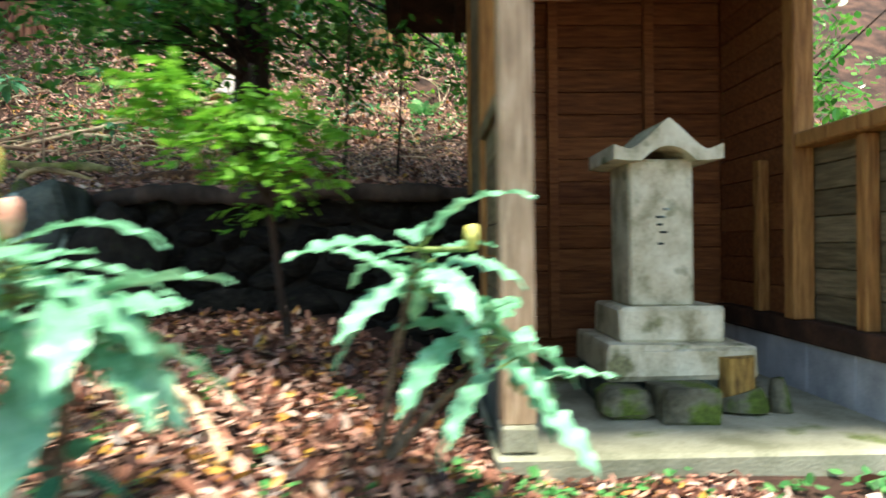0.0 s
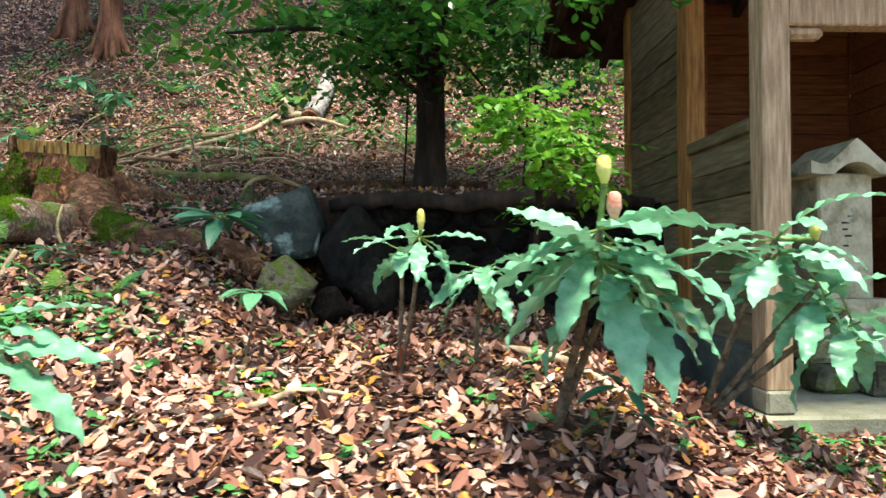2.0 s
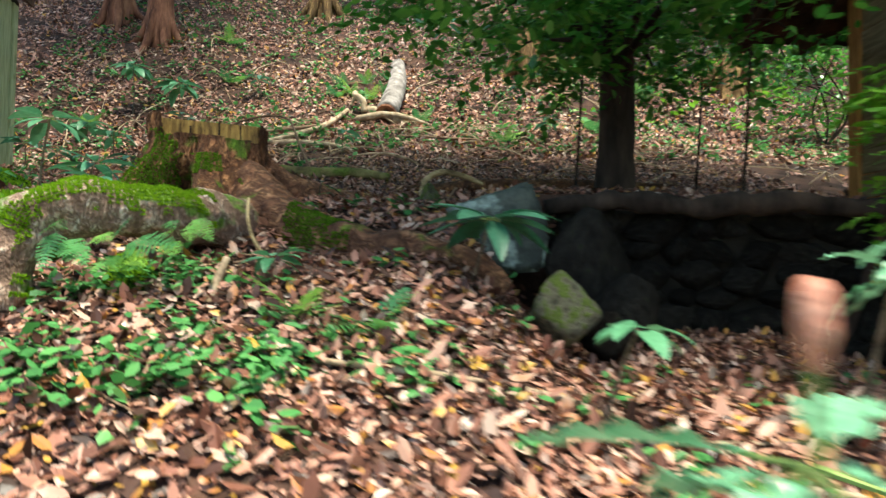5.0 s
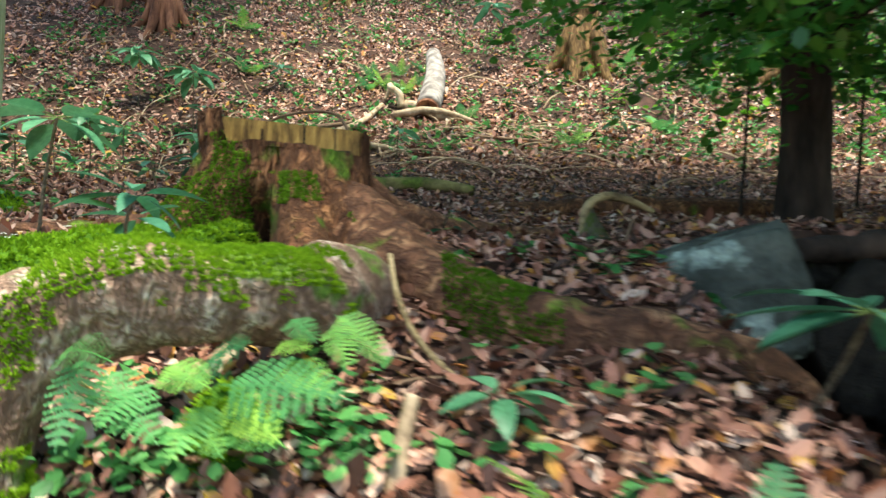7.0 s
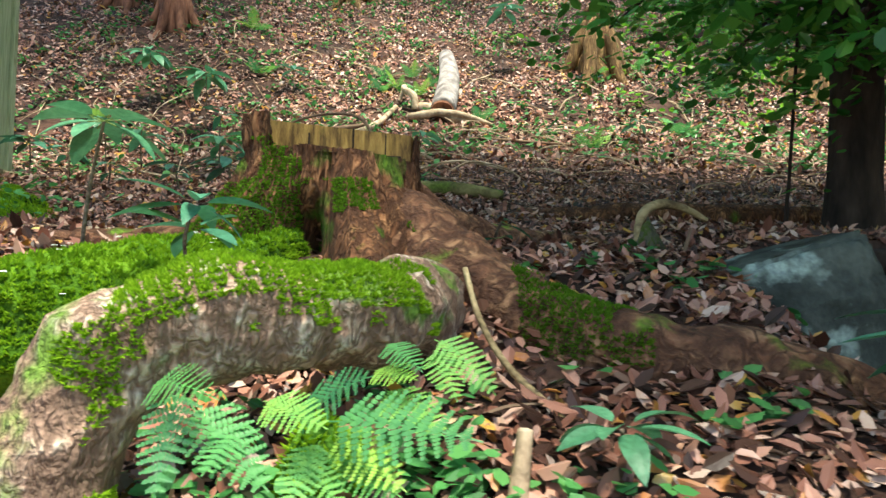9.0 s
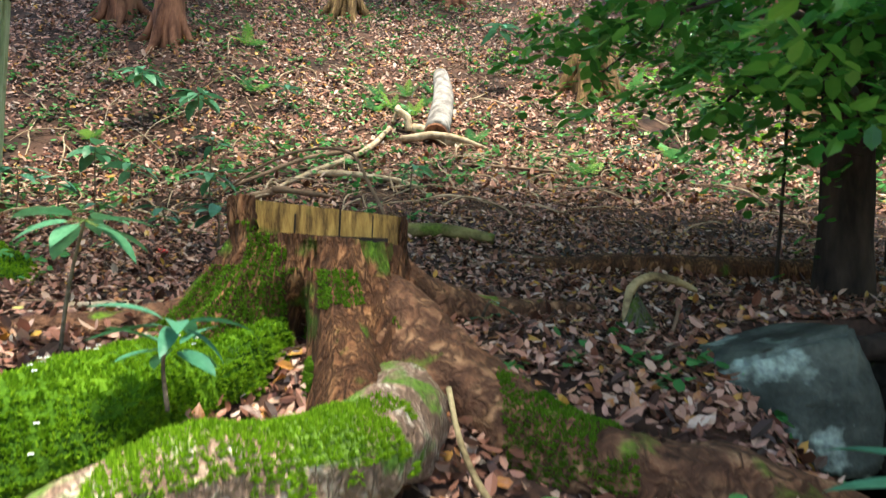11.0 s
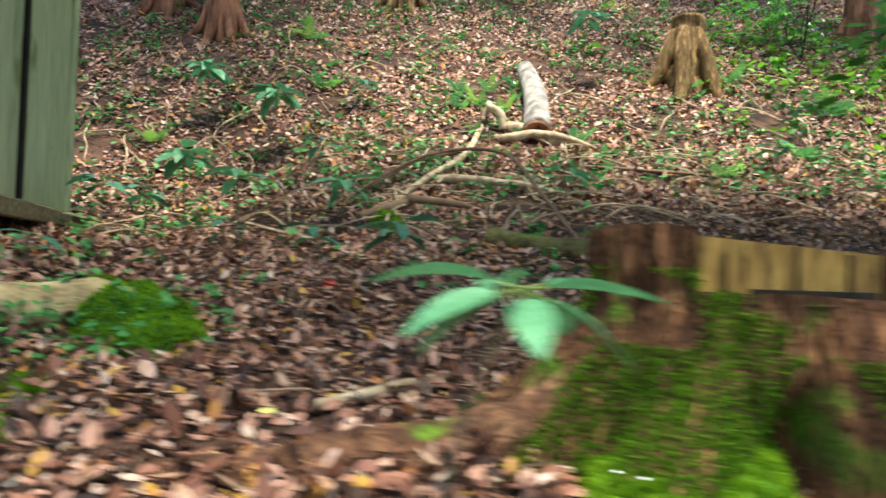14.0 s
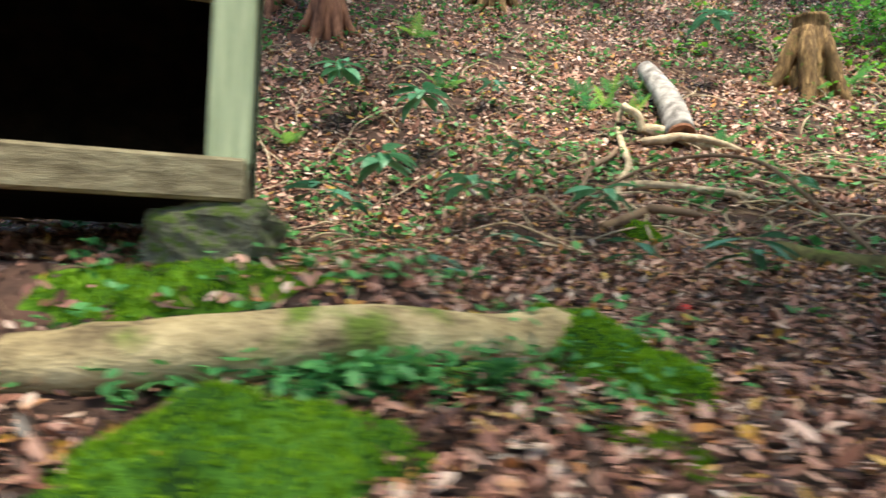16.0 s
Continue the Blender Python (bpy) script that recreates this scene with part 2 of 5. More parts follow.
def piece(name, me, material, parent=None, label="", smooth=False, m=None):
    if material and not me.materials:
        me.materials.append(material)
    if smooth:
        me.polygons.foreach_set("use_smooth", [True] * len(me.polygons))
    ob = new(name, me)
    if parent:
        ob.parent = parent
    if m is not None:
        ob.matrix_basis = m
    if label:
        ob["label"] = label
    return ob


def local(parent):
    return Matrix.Translation(-parent.location) if parent else Matrix()


def box(x0, x1, y0, y1, z0, z1, bevel=.006, turn=None, wob=0.0):
    """A bevelled box; turn places it."""
    own = bmesh.new()
    bmesh.ops.create_cube(own, size=1, matrix=Matrix.LocRotScale(((x0 + x1) / 2, (y0 + y1) / 2, (z0 + z1) / 2), None, (x1 - x0, y1 - y0, z1 - z0)))
    if bevel:
        bmesh.ops.bevel(own, geom=own.edges[:], offset=bevel, segments=1, affect="EDGES")
    if wob:
        for v in own.verts:
            v.co += Vector((rnd.uniform(-wob, wob), rnd.uniform(-wob, wob), rnd.uniform(-wob, wob)))
    if turn is not None:
        own.transform(turn)
    return own


def tube(points, radii, seg=10, rough=0.0, freq=6.0, bm=None, squash=1.0, cap=True, pace=.5):
    """A swept, uneven limb through points, each with its radius; points are rounded off."""
    pts, rad = [Vector(p) for p in points], list(radii)
    fine, fr = [], []
    for i in range(len(pts) - 1):
        p0, p1, p2, p3 = pts[max(i - 1, 0)], pts[i], pts[i + 1], pts[min(i + 2, len(pts) - 1)]
        steps = max(2, min(14 if pace == .5 else 40, int((p2 - p1).length / max(.012, pace * (rad[i] + rad[i + 1])) + 1)))
        for k in range(steps):
            t = k / steps
            fine.append(.5 * (2 * p1 + (p2 - p0) * t + (2 * p0 - 5 * p1 + 4 * p2 - p3) * t * t + (3 * p1 - p0 - 3 * p2 + p3) * t ** 3))
            fr.append(rad[i] + (rad[i + 1] - rad[i]) * t)
    fine.append(pts[-1])
    fr.append(rad[-1])
    bm = bm or bmesh.new()
    rings = []
    side = Vector((1, 0, 0))
    for i, p in enumerate(fine):
        d = (fine[min(i + 1, len(fine) - 1)] - fine[max(i - 1, 0)]).normalized()
        side = (side - d * side.dot(d))
        side = side.normalized() if side.length > .05 else d.orthogonal().normalized()
        up = d.cross(side)
        ring = []
        for s in range(seg):
            a = 2 * math.pi * s / seg
            o = side * math.cos(a) + up * math.sin(a) * squash
            r = fr[i]
            if rough:
                r *= 1 + rough * (noise.noise((p + o * r) * freq) + .5 * noise.noise((p + o * r) * freq * 3))
            ring.append(bm.verts.new(p + o * r))
        rings.append(ring)
    for a, b in zip(rings, rings[1:]):
        for s in range(seg):
            bm.faces.new((a[s], a[(s + 1) % seg], b[(s + 1) % seg], b[s]))
    if cap:
        bm.faces.new(rings[0][::-1])
        bm.faces.new(rings[-1])
    return bm


def rock_mesh(name, seed, material, sub=3, rough=.35, cuts=7, squash=(1, 1, 1), deep=.55):
    """A broken stone: a ball flattened by cuts and roughened."""
    rr = random.Random(seed)
    bm = bmesh.new()
    bmesh.ops.create_icosphere(bm, subdivisions=sub, radius=1)
    planes = [(Vector((rr.uniform(-1, 1), rr.uniform(-1, 1), rr.uniform(-1, 1))).normalized(), rr.uniform(deep, deep + .27)) for _ in range(cuts)]
    for v in bm.verts:
        for nrm, d in planes:
            over = v.co.dot(nrm) - d
            if over > 0:
                v.co -= nrm * over * .9
        v.co *= 1 + rough * .25 * noise.noise(v.co * 2 + Vector((seed, 0, 0))) + rough * .1 * noise.noise(v.co * 7 + Vector((0, seed, 0)))
        v.co = Vector((v.co.x * squash[0], v.co.y * squash[1], v.co.z * squash[2]))
    me = bpy.data.meshes.new(name)
    bm.to_mesh(me)
    bm.free()
    me.materials.append(material)
    me.polygons.foreach_set("use_smooth", [True] * len(me.polygons))
    return me


def soup(name, verts, faces, material, label, category, kind="stuff", parent=None):
    """Many small loose pieces in one object."""
    me = bpy.data.meshes.new(name)
    me.from_pydata(verts, [], faces)
    me.materials.append(material)
    ob = new(name, me)
    if parent:
        ob.parent = parent
        ob["kind"] = kind
        return ob
    return tagged(ob, label, category, kind=kind)


LEAF = np.array([(0, 0, 0), (.28, .26, 0), (.68, .27, 0), (1, 0, 0), (.68, -.27, 0), (.28, -.26, 0)])


def leaf_soup(places, sizes, headings, tilts, normals, fold=.25, curl=.3, wide=1.0):
    """Six-cornered folded leaves; each lies by its heading on its normal, its tip raised by tilt."""
    n = len(places)
    base = np.repeat(LEAF[None], n, 0).copy()
    base[:, :, 1] *= wide
    base[:, :, 2] = np.abs(base[:, :, 1]) * fold * nrs.uniform(-1, 1.4, (n, 1)) + base[:, :, 0] ** 2 * (curl * nrs.uniform(-1, 1, (n, 1)))
    base *= np.asarray(sizes)[:, None, None]
    c, s = np.cos(tilts)[:, None], np.sin(tilts)[:, None]
    x, z = base[:, :, 0] * c - base[:, :, 2] * s, base[:, :, 0] * s + base[:, :, 2] * c
    y = base[:, :, 1]
    nz = np.asarray(normals, float)
    nz /= np.linalg.norm(nz, axis=1, keepdims=True)
    hx = np.stack([np.cos(headings), np.sin(headings), np.zeros(n)], 1)
    hx -= nz * (hx * nz).sum(1, keepdims=True)
    hx /= np.linalg.norm(hx, axis=1, keepdims=True) + 1e-9
    hy = np.cross(nz, hx)
    v = np.asarray(places)[:, None] + x[:, :, None] * hx[:, None] + y[:, :, None] * hy[:, None] + z[:, :, None] * nz[:, None]
    o = (np.arange(n) * 6)[:, None]
    f = np.concatenate([o + [0, 5, 4, 3], o + [0, 3, 2, 1]], 0)
    return v.reshape(-1, 3).tolist(), f.tolist()


# ---- the lie of the land ----
def smooth(a, b, v):
    v = min(1.0, max(0.0, (v - a) / (b - a)))
    return v * v * (3 - 2 * v)


def profile(v, knots):
    """Height on a line of (place, height) knots."""
    if v <= knots[0][0]:
        return knots[0][1]
    for (a, p), (b, q) in zip(knots, knots[1:]):
        if v <= b:
            return p + (q - p) * (v - a) / (b - a)
    return knots[-1][1]


HILL = [(-60, -4), (-16, -.9), (-6, -.3), (-3, -.2), (-1.5, -.15), (0, -.08), (1.2, .04), (2.0, .26), (2.7, .58), (3.2, .84), (3.6, .93), (4.05, 1.17), (4.5, 1.28), (5, 1.31), (5.7, 1.44), (7, 1.82), (9, 2.5), (10.5, 3.1), (12.3, 4.45), (15, 6.5), (60, 40)]
WEST = [(-60, -4), (-16, -.9), (-6, -.3), (-3, -.1), (0, .15), (2.5, .58), (3.4, .79), (4.0, 1.12), (4.5, 1.29), (5, 1.36), (5.3, 1.63), (6.9, 1.7), (8.5, 1.88), (9.5, 2.25), (10.5, 3.0), (12.4, 4.75), (15, 6.8), (60, 40)]
LOW = [(-60, -4), (-16, -.9), (-6, -.3), (-3, -.2), (-1.5, -.15), (0, -.08), (1.2, .06), (1.9, .3), (2.35, .4), (2.6, .44), (4.3, .56)]


def ground_z(x, y):
    """Height of the forest floor: a hillside, a level place by the hut, a walled cutting by the shed."""
    z = profile(y, HILL)
    w = smooth(-5.2, -6.0, x)
    if w:
        z = z * (1 - w) + profile(y, WEST) * w
    z -= .12 * smooth(-3.4, -4.2, x) * smooth(3.95, 3.5, y) * smooth(1.5, 2.6, y)
    k = smooth(-2.2, -1.6, x)
    if k:
        low = profile(y, LOW) - .42 * smooth(-.5, .95, x) * smooth(1.0, 2.2, y)
        if y > 4.42:
            up = smooth(4.42, 4.52, y)
            low = low * (1 - up) + max(z, 1.36 + .12 * smooth(4.4, 6, y)) * up
            if x > .3 and y < 6.2:
                low = low * (1 - smooth(.3, .8, x)) + smooth(.3, .8, x) * (.1 if y < 5.6 else .1 + (max(z, 1.4) - .1) * smooth(5.6, 6.2, y))
        z = z * (1 - k) + low * k
    z -= .13 * math.exp(-((x + 3.55) ** 2 + (y - 3.98) ** 2) / .03)
    return z + .035 * noise.noise((x * .9, y * .9, 3.1)) + .018 * noise.noise((x * 3.3, y * 3.3, 7.7))


def lay_ground():
    def line(*runs):
        out = []
        for a, b, step in runs:
            out += list(np.arange(a, b - 1e-6, step))
        return out + [runs[-1][1]]
    xs = line((-70, -14, 4), (-14, -8, .4), (-8, 2, .08), (2, 8, .4), (8, 70, 4))
    ys = line((-60, -4, 4), (-4, 1, .3), (1, 8, .08), (8, 18, .25), (18, 60, 3))
    nx = len(xs)
    vs = [(x, y, ground_z(x, y)) for y in ys for x in xs]
    fs = [(j * nx + i, j * nx + i + 1, (j + 1) * nx + i + 1, (j + 1) * nx + i) for j in range(len(ys) - 1) for i in range(nx - 1)]
    me = bpy.data.meshes.new("ground")
    me.from_pydata(vs, [], fs)
    tagged(piece("ground", me, SOIL, smooth=True), "dark brown forest soil under fallen leaves", "ground", kind="structure")


def slope_normal(x, y, e=.05):
    return (ground_z(x - e, y) - ground_z(x + e, y), ground_z(x, y - e) - ground_z(x, y + e), 2 * e)


lay_ground()


# ---- shed with the stone monument ----
def build_shed():
    slab_bm = box(.64, 2.66, 2.96, 5.3, -.1, .15, .015, wob=.004)
    tagged(part("pavement", slab_bm, CONCRETE), "mossy pale concrete slab under the shed", "slab", kind="structure")
    shed = thing("shed", "open-fronted weathered wooden shed over a stone monument", "shed")
    # front posts on small footing stones
    for x in (.67, 2.43):
        part("post", box(x, x + .137, 3.0, 3.137, .26, 2.75, .008), POSTW, shed, "pale weathered square front post")
        part("footing", box(x - .004, x + .141, 2.985, 3.14, .148, .262, .012, wob=.003), CONCRETE, shed, "pale footing block")
    part("beam", box(.81, 2.428, 3.02, 3.12, 2.045, 2.2, .008), POSTW, shed, "pale weathered front beam")
    part("beam_bracket", box(.808, 1.0, 3.03, 3.11, 1.985, 2.043, .02), POSTW, shed, "short bracket under the beam")
    for x in (.67,):
        part("post", box(x, x + .12, 3.9, 4.06, .15, 3.1, .008), BROWNP, shed, "orange-brown middle post")
        part("post", box(x, x + .12, 5.05, 5.16, .15, 2.95, .008), BROWNP, shed, "brown rear post")
    # side walls: low boards in the front bay, boarded to the roof behind
    for x, w in ((.675, SIDEW),):
        out = x + .02
        part("side_rail", box(x - .012, x + .1, 3.14, 3.898, 1.545, 1.615, .008), w, shed, "greyed top rail")
        for i in range(7):
            z0 = .46 + i * .156
            part("board", box(out, out + .022 + .008 * (i % 2), 3.139, 3.899, z0, z0 + .15, .004, wob=.003), w, shed)
        for i in range(15):
            z0 = .46 + i * .165
            part("board", box(out, out + .022 + .008 * (i % 2), 4.062, 5.048, z0, z0 + .158, .004, wob=.003), w, shed)
        part("footing_wall", box(x - .01, x + .12, 3.141, 5.16, -.05, .44, .01), DARKBASE, shed, "damp grey concrete footing wall")
    # rear wall boards
    for i in range(17):
        z0 = .3 + i * .163
        part("board", box(.8, 2.52, 5.1, 5.125 + .006 * (i % 2), z0, z0 + .157, .004, wob=.002), BROWNW, shed)
    # Added panel behind the rear boards, keeps light out of their gaps
    part("rear_lining", box(.79, 2.56, 5.135, 5.155, .15, 3.05, .003), BROWNW, shed)
    for x in (1.25, 1.95):
        part("rear_stud", box(x, x + .07, 5.04, 5.098, .3, 3.0, .005), BROWNW, shed)
    # right inner bay: studs, rail and a dark sill on blocks
    part("inner_rail", box(2.4, 2.56, 3.138, 3.94, 1.5, 1.58, .01), BROWNP, shed, "reddish-brown inner rail")
    for y in (3.44, 4.42):
        part("stud", box(2.45, 2.52, y, y + .075, .55, 1.498, .006), BROWNP, shed, "reddish-brown stud")
    part("stud", box(2.4, 2.52, 3.95, 4.06, .55, 2.9, .008), BROWNP, shed, "ochre-brown inner post")
    for i in range(7):
        z0 = .55 + i * .143
        part("board", box(2.53, 2.555 + .006 * (i % 2), 3.138, 4.06, z0, z0 + .137, .004, wob=.003), SIDEW, shed)
    part("inner_sill", box(2.42, 2.56, 3.138, 5.0, .43, .55, .01), DARKW, shed, "dark brown sill beam")
    for i in range(5):
        part("concrete_block", box(2.46, 2.58, 3.14 + i * .4, 3.535 + i * .4, .146, .428, .006), BLOCKM, shed)
    for i in range(14):
        z0 = .55 + i * .17
        part("board", box(2.53, 2.56, 4.062, 5.1, z0, z0 + .163, .004), BROWNW, shed)
    # Added panels outside the right-hand boards, they stop light leaking through
    part("side_lining", box(2.564, 2.582, 3.14, 4.06, .43, 1.56, .003), SIDEW, shed)
    part("side_lining", box(2.564, 2.582, 4.062, 5.13, .43, 2.95, .003), BROWNW, shed)
    # roof
    for y0, z0, y1, z1 in ((2.45, 2.72, 4.06, 3.5), (5.67, 2.72, 4.06, 3.5)):
        bm = bmesh.new()
        lo, hi = [], []
        for x, y, z in ((.06, y0, z0), (3.2, y0, z0), (3.2, y1, z1), (.06, y1, z1)):
            lo.append(bm.verts.new((x, y, z)))
            hi.append(bm.verts.new((x, y, z + .05)))
        bm.faces.new(lo)
        bm.faces.new(hi)
        for i in range(4):
            bm.faces.new((lo[i], lo[(i + 1) % 4], hi[(i + 1) % 4], hi[i]))
        bmesh.ops.recalc_face_normals(bm, faces=bm.faces[:])
        part("roof", bm, DARKW, shed, "dark brown board roof")
        for i in range(7):
            x = .12 + i * .48
            bm = bmesh.new()
            ends = []
            for y, z in ((y0 + (.04 if y1 > y0 else -.04), z0 - .002), (y1, z1 - .002)):
                ends.append([bm.verts.new((x + a, y, z + b)) for a, b in ((0, -.09), (.06, -.09), (.06, 0), (0, 0))])
            for k in range(4):
                bm.faces.new((ends[0][k], ends[0][(k + 1) % 4], ends[1][(k + 1) % 4], ends[1][k]))
            bm.faces.new(ends[0])
            bm.faces.new(ends[1])
            bmesh.ops.recalc_face_normals(bm, faces=bm.faces[:])
            part("rafter", bm, DARKW, shed)
    for x in (.72, 2.5):
        part("gable", box(x, x + .03, 3.2, 5.0, 2.72, 3.0, .004), DARKW, shed, "dark gable boards")


build_shed()


def build_monument():
    mon = thing("stone_monument", "pale weathered stone monument with a curved cap roof", "monument", at=(1.6, 3.95, .17))
    back = local(mon)

    def add(name, bm, material, label):
        bm.transform(back)
        return part(name, bm, material, mon, label)
    add("lower_plinth", box(1.26, 2.02, 3.6, 4.3, .3, .47, .02, wob=.01), MONUMENT, "wide lower plinth stone")
    add("upper_plinth", box(1.36, 1.905, 3.71, 4.22, .472, .652, .015, wob=.006), MONUMENT, "upper plinth stone")
    shaft = add("shaft", box(1.435, 1.775, 3.79, 4.13, .653, 1.425, .012, wob=.004), MONUMENT, "square stone shaft")
    for z, x, w in ((1.12, 1.6, .05), (1.16, 1.63, .035), (1.08, 1.595, .03), (1.04, 1.615, .04), (.98, 1.6, .03)):
        bm = box(x - w / 2, x + w / 2, 3.784, 3.791, z - .006, z + .006, .001)
        bm.transform(back)
        part("carved_mark", bm, STONE, shaft)
    # cap: a curved gable swept from front to back
    bm = bmesh.new()
    rings = []
    for y in (3.69, 3.715, 3.8, 4.05, 4.18, 4.205):
        flare = 1.0 if 3.7 < y < 4.2 else .985
        top, low = [], []
        for i in range(21):
            u = -1 + i / 10
            x = 1.612 + .285 * u * flare
            ridge = 1.612 - .15 * math.sin(min(1, abs(u) / .8) * math.pi / 2) ** 1.5 + .1 * max(0, abs(u) - .72) + .012 * math.exp(-(u / .09) ** 2)
            under = 1.405 + .075 * max(0, 1 - (u / .5) ** 2) + .03 * max(0, abs(u) - .72)
            top.append(bm.verts.new((x, y, ridge + .01 * noise.noise((x * 9, y * 9, 1)))))
            low.append(bm.verts.new((x, y, min(under, ridge - .035))))
        rings.append(top + low[::-1])
    n = len(rings[0])
    for a, b in zip(rings, rings[1:]):
        for i in range(n):
            bm.faces.new((a[i], a[(i + 1) % n], b[(i + 1) % n], b[i]))
    for ring, flip in ((rings[0], 1), (rings[-1], 0)):
        for i in range(20):
            q = (ring[i], ring[i + 1], ring[n - 2 - i], ring[n - 1 - i])
            bm.faces.new(q if flip else q[::-1])
    bmesh.ops.recalc_face_normals(bm, faces=bm.faces[:])
    add("cap", bm, MONUMENT, "curved gabled capstone")
    for x0, x1 in ((1.25, 1.5), (1.75, 2.03)):
        add("support_stone", box(x0, x1, 3.68, 4.2, .148, .298, .015, wob=.012), STONE, "flat support stone")
    tagged(part("stone_block", box(1.45, 1.72, 3.34, 3.6, .148, .31, .016, wob=.006), MOSSSTONE), "low mossy square stone block on the slab", "stone block")
    tagged(part("stone_block", box(1.2, 1.43, 3.42, 3.62, .148, .29, .03, wob=.012), MOSSSTONE), "rough mossy stone block on the slab", "stone block")
    wood = thing("wooden_block", "upright mossy wooden post stub set in a cup stone", "wooden stub", at=(1.9, 3.6, .15))
    back2 = local(wood)
    bm = tube([(1.9, 3.6, .2), (1.905, 3.6, .3), (1.9, 3.6, .42)], [.088, .086, .09], 8, .05)
    bm.transform(back2)
    part("stub", bm, CUT, wood, "ochre wooden stub")
    bm = tube([(1.92, 3.57, .148), (1.92, 3.58, .2), (1.91, 3.59, .24)], [.12, .115, .1], 9, .15)
    bm.transform(back2)
    part("cup_stone", bm, MOSSSTONE, wood, "mossy cup stone")
    bm = tube([(2.1, 3.56, .148), (2.1, 3.57, .24), (2.09, 3.57, .31)], [.06, .055, .035], 7, .25)
    tagged(part("small_stone", bm, MOSSSTONE, smooth=True), "small upright mossy stone beside the stub", "stone")


build_monument()


# ---- raised hut at the other end ----
def build_hut():
    a = math.atan2(.249, .968)
    m = Matrix.Translation((-6.338, 5.442, 0)) @ Matrix.Rotation(a, 4, "Z")
    hut = thing("wooden_hut", "raised weathered green-grey wooden hut on stone footings", "hut")

    def add(name, bm, material, label="", parent=None):
        bm.transform(m)
        return part(name, bm, material, parent or hut, label)
    add("sill", box(-2.4, -.01, -.03, .1, 1.862, 2.0, .01, wob=.004), HUTBEAM, "mossy heavy front sill beam")
    add("corner_post", box(-.135, 0, 0, .14, 1.98, 3.9, .008), HUTW, "square green-grey corner post")
    add("corner_post", box(-.12, -.005, 2.9, 3.03, 1.9, 3.9, .008), HUTW, "rear corner post")
    add("corner_post", box(-2.4, -2.27, 0, .13, 2.0, 3.9, .008), HUTW, "far corner post")
    add("header", box(-2.27, -.137, .01, .12, 2.53, 2.66, .008), HUTBEAM, "header beam over the opening")
    for i in range(6):
        add("board", box(-2.265, -.14, .04, .065, 2.665 + i * .2, 2.86 + i * .2, .004), HUTW)
    add("floor", box(-2.35, -.03, .102, 3.0, 1.9, 1.95, .004), INSIDE, "inner floor coloured near black for shade")
    add("base_beam", box(-.08, -.004, .142, 3.02, 1.865, 1.985, .01), HUTBEAM, "brown base beam along the side")
    ys = [.145, .62, 1.12, 1.62, 1.86, 2.4, 2.89]
    for y0, y1 in zip(ys, ys[1:]):
        add("side_board", box(-.055, -.03 + rnd.uniform(0, .006), y0, y1 - .008, 1.987, 3.9, .004), HUTW)
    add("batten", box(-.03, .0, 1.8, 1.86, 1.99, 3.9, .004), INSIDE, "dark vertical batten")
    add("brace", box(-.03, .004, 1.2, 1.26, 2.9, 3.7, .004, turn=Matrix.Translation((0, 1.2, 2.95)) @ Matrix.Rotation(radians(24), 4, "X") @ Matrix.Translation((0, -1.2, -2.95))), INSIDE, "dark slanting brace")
    # Inside walls, floor and ceiling carry the hut's shade in their colour
    add("rear_wall", box(-2.38, -.12, 2.92, 2.97, 1.9, 3.9, .004), INSIDE, "rear wall coloured near black for shade")
    add("far_wall", box(-2.39, -2.33, .135, 2.91, 1.9, 3.9, .004), INSIDE, "far side wall coloured near black for shade")
    add("inner_wall", box(-2.32, -.07, 2.2, 2.25, 1.951, 3.8, .004), INSIDE, "added inner partition coloured near black for shade")
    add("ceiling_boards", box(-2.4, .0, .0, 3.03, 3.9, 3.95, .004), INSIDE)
    for sx in (1, -1):
        bm = bmesh.new()
        lo, hi = [], []
        for x, y, z in ((-1.2 + sx * 1.3, -.15, 3.96), (-1.2 + sx * 1.3, 3.2, 3.96), (-1.2, 3.2, 4.7), (-1.2, -.15, 4.7)):
            lo.append(bm.verts.new((x, y, z)))
            hi.append(bm.verts.new((x, y, z + .08)))
        bm.faces.new(lo)
        bm.faces.new(hi)
        for i in range(4):
            bm.faces.new((lo[i], lo[(i + 1) % 4], hi[(i + 1) % 4], hi[i]))
        bmesh.ops.recalc_face_normals(bm, faces=bm.faces[:])
        add("roof", bm, DARKW, "dark sloping roof")
    bm = box(-1, 1, -1, 1, -1, 1, .4)
    bmesh.ops.subdivide_edges(bm, edges=bm.edges[:], cuts=4, use_grid_fill=True)
    for v in bm.verts:
        v.co *= 1 + .2 * noise.noise(v.co * 1.6) + .08 * noise.noise(v.co * 5)
    stone = bpy.data.meshes.new("footing_stone")
    bm.to_mesh(stone)
    bm.free()
    stone.materials.append(MOSSSTONE)
    for x, y, s in ((-.09, .12, (.2, .17, .13)), (-2.25, .1, (.2, .18, .13)), (-.2, 2.85, (.2, .18, .13))):
        p = m @ Vector((x, y, 0))
        ob = piece("footing_stone", stone, None, hut, "mossy rounded footing stone")
        ob.matrix_basis = Matrix.LocRotScale((p.x, p.y, 1.735), Euler((0, 0, .2 + x)), s)


build_hut()


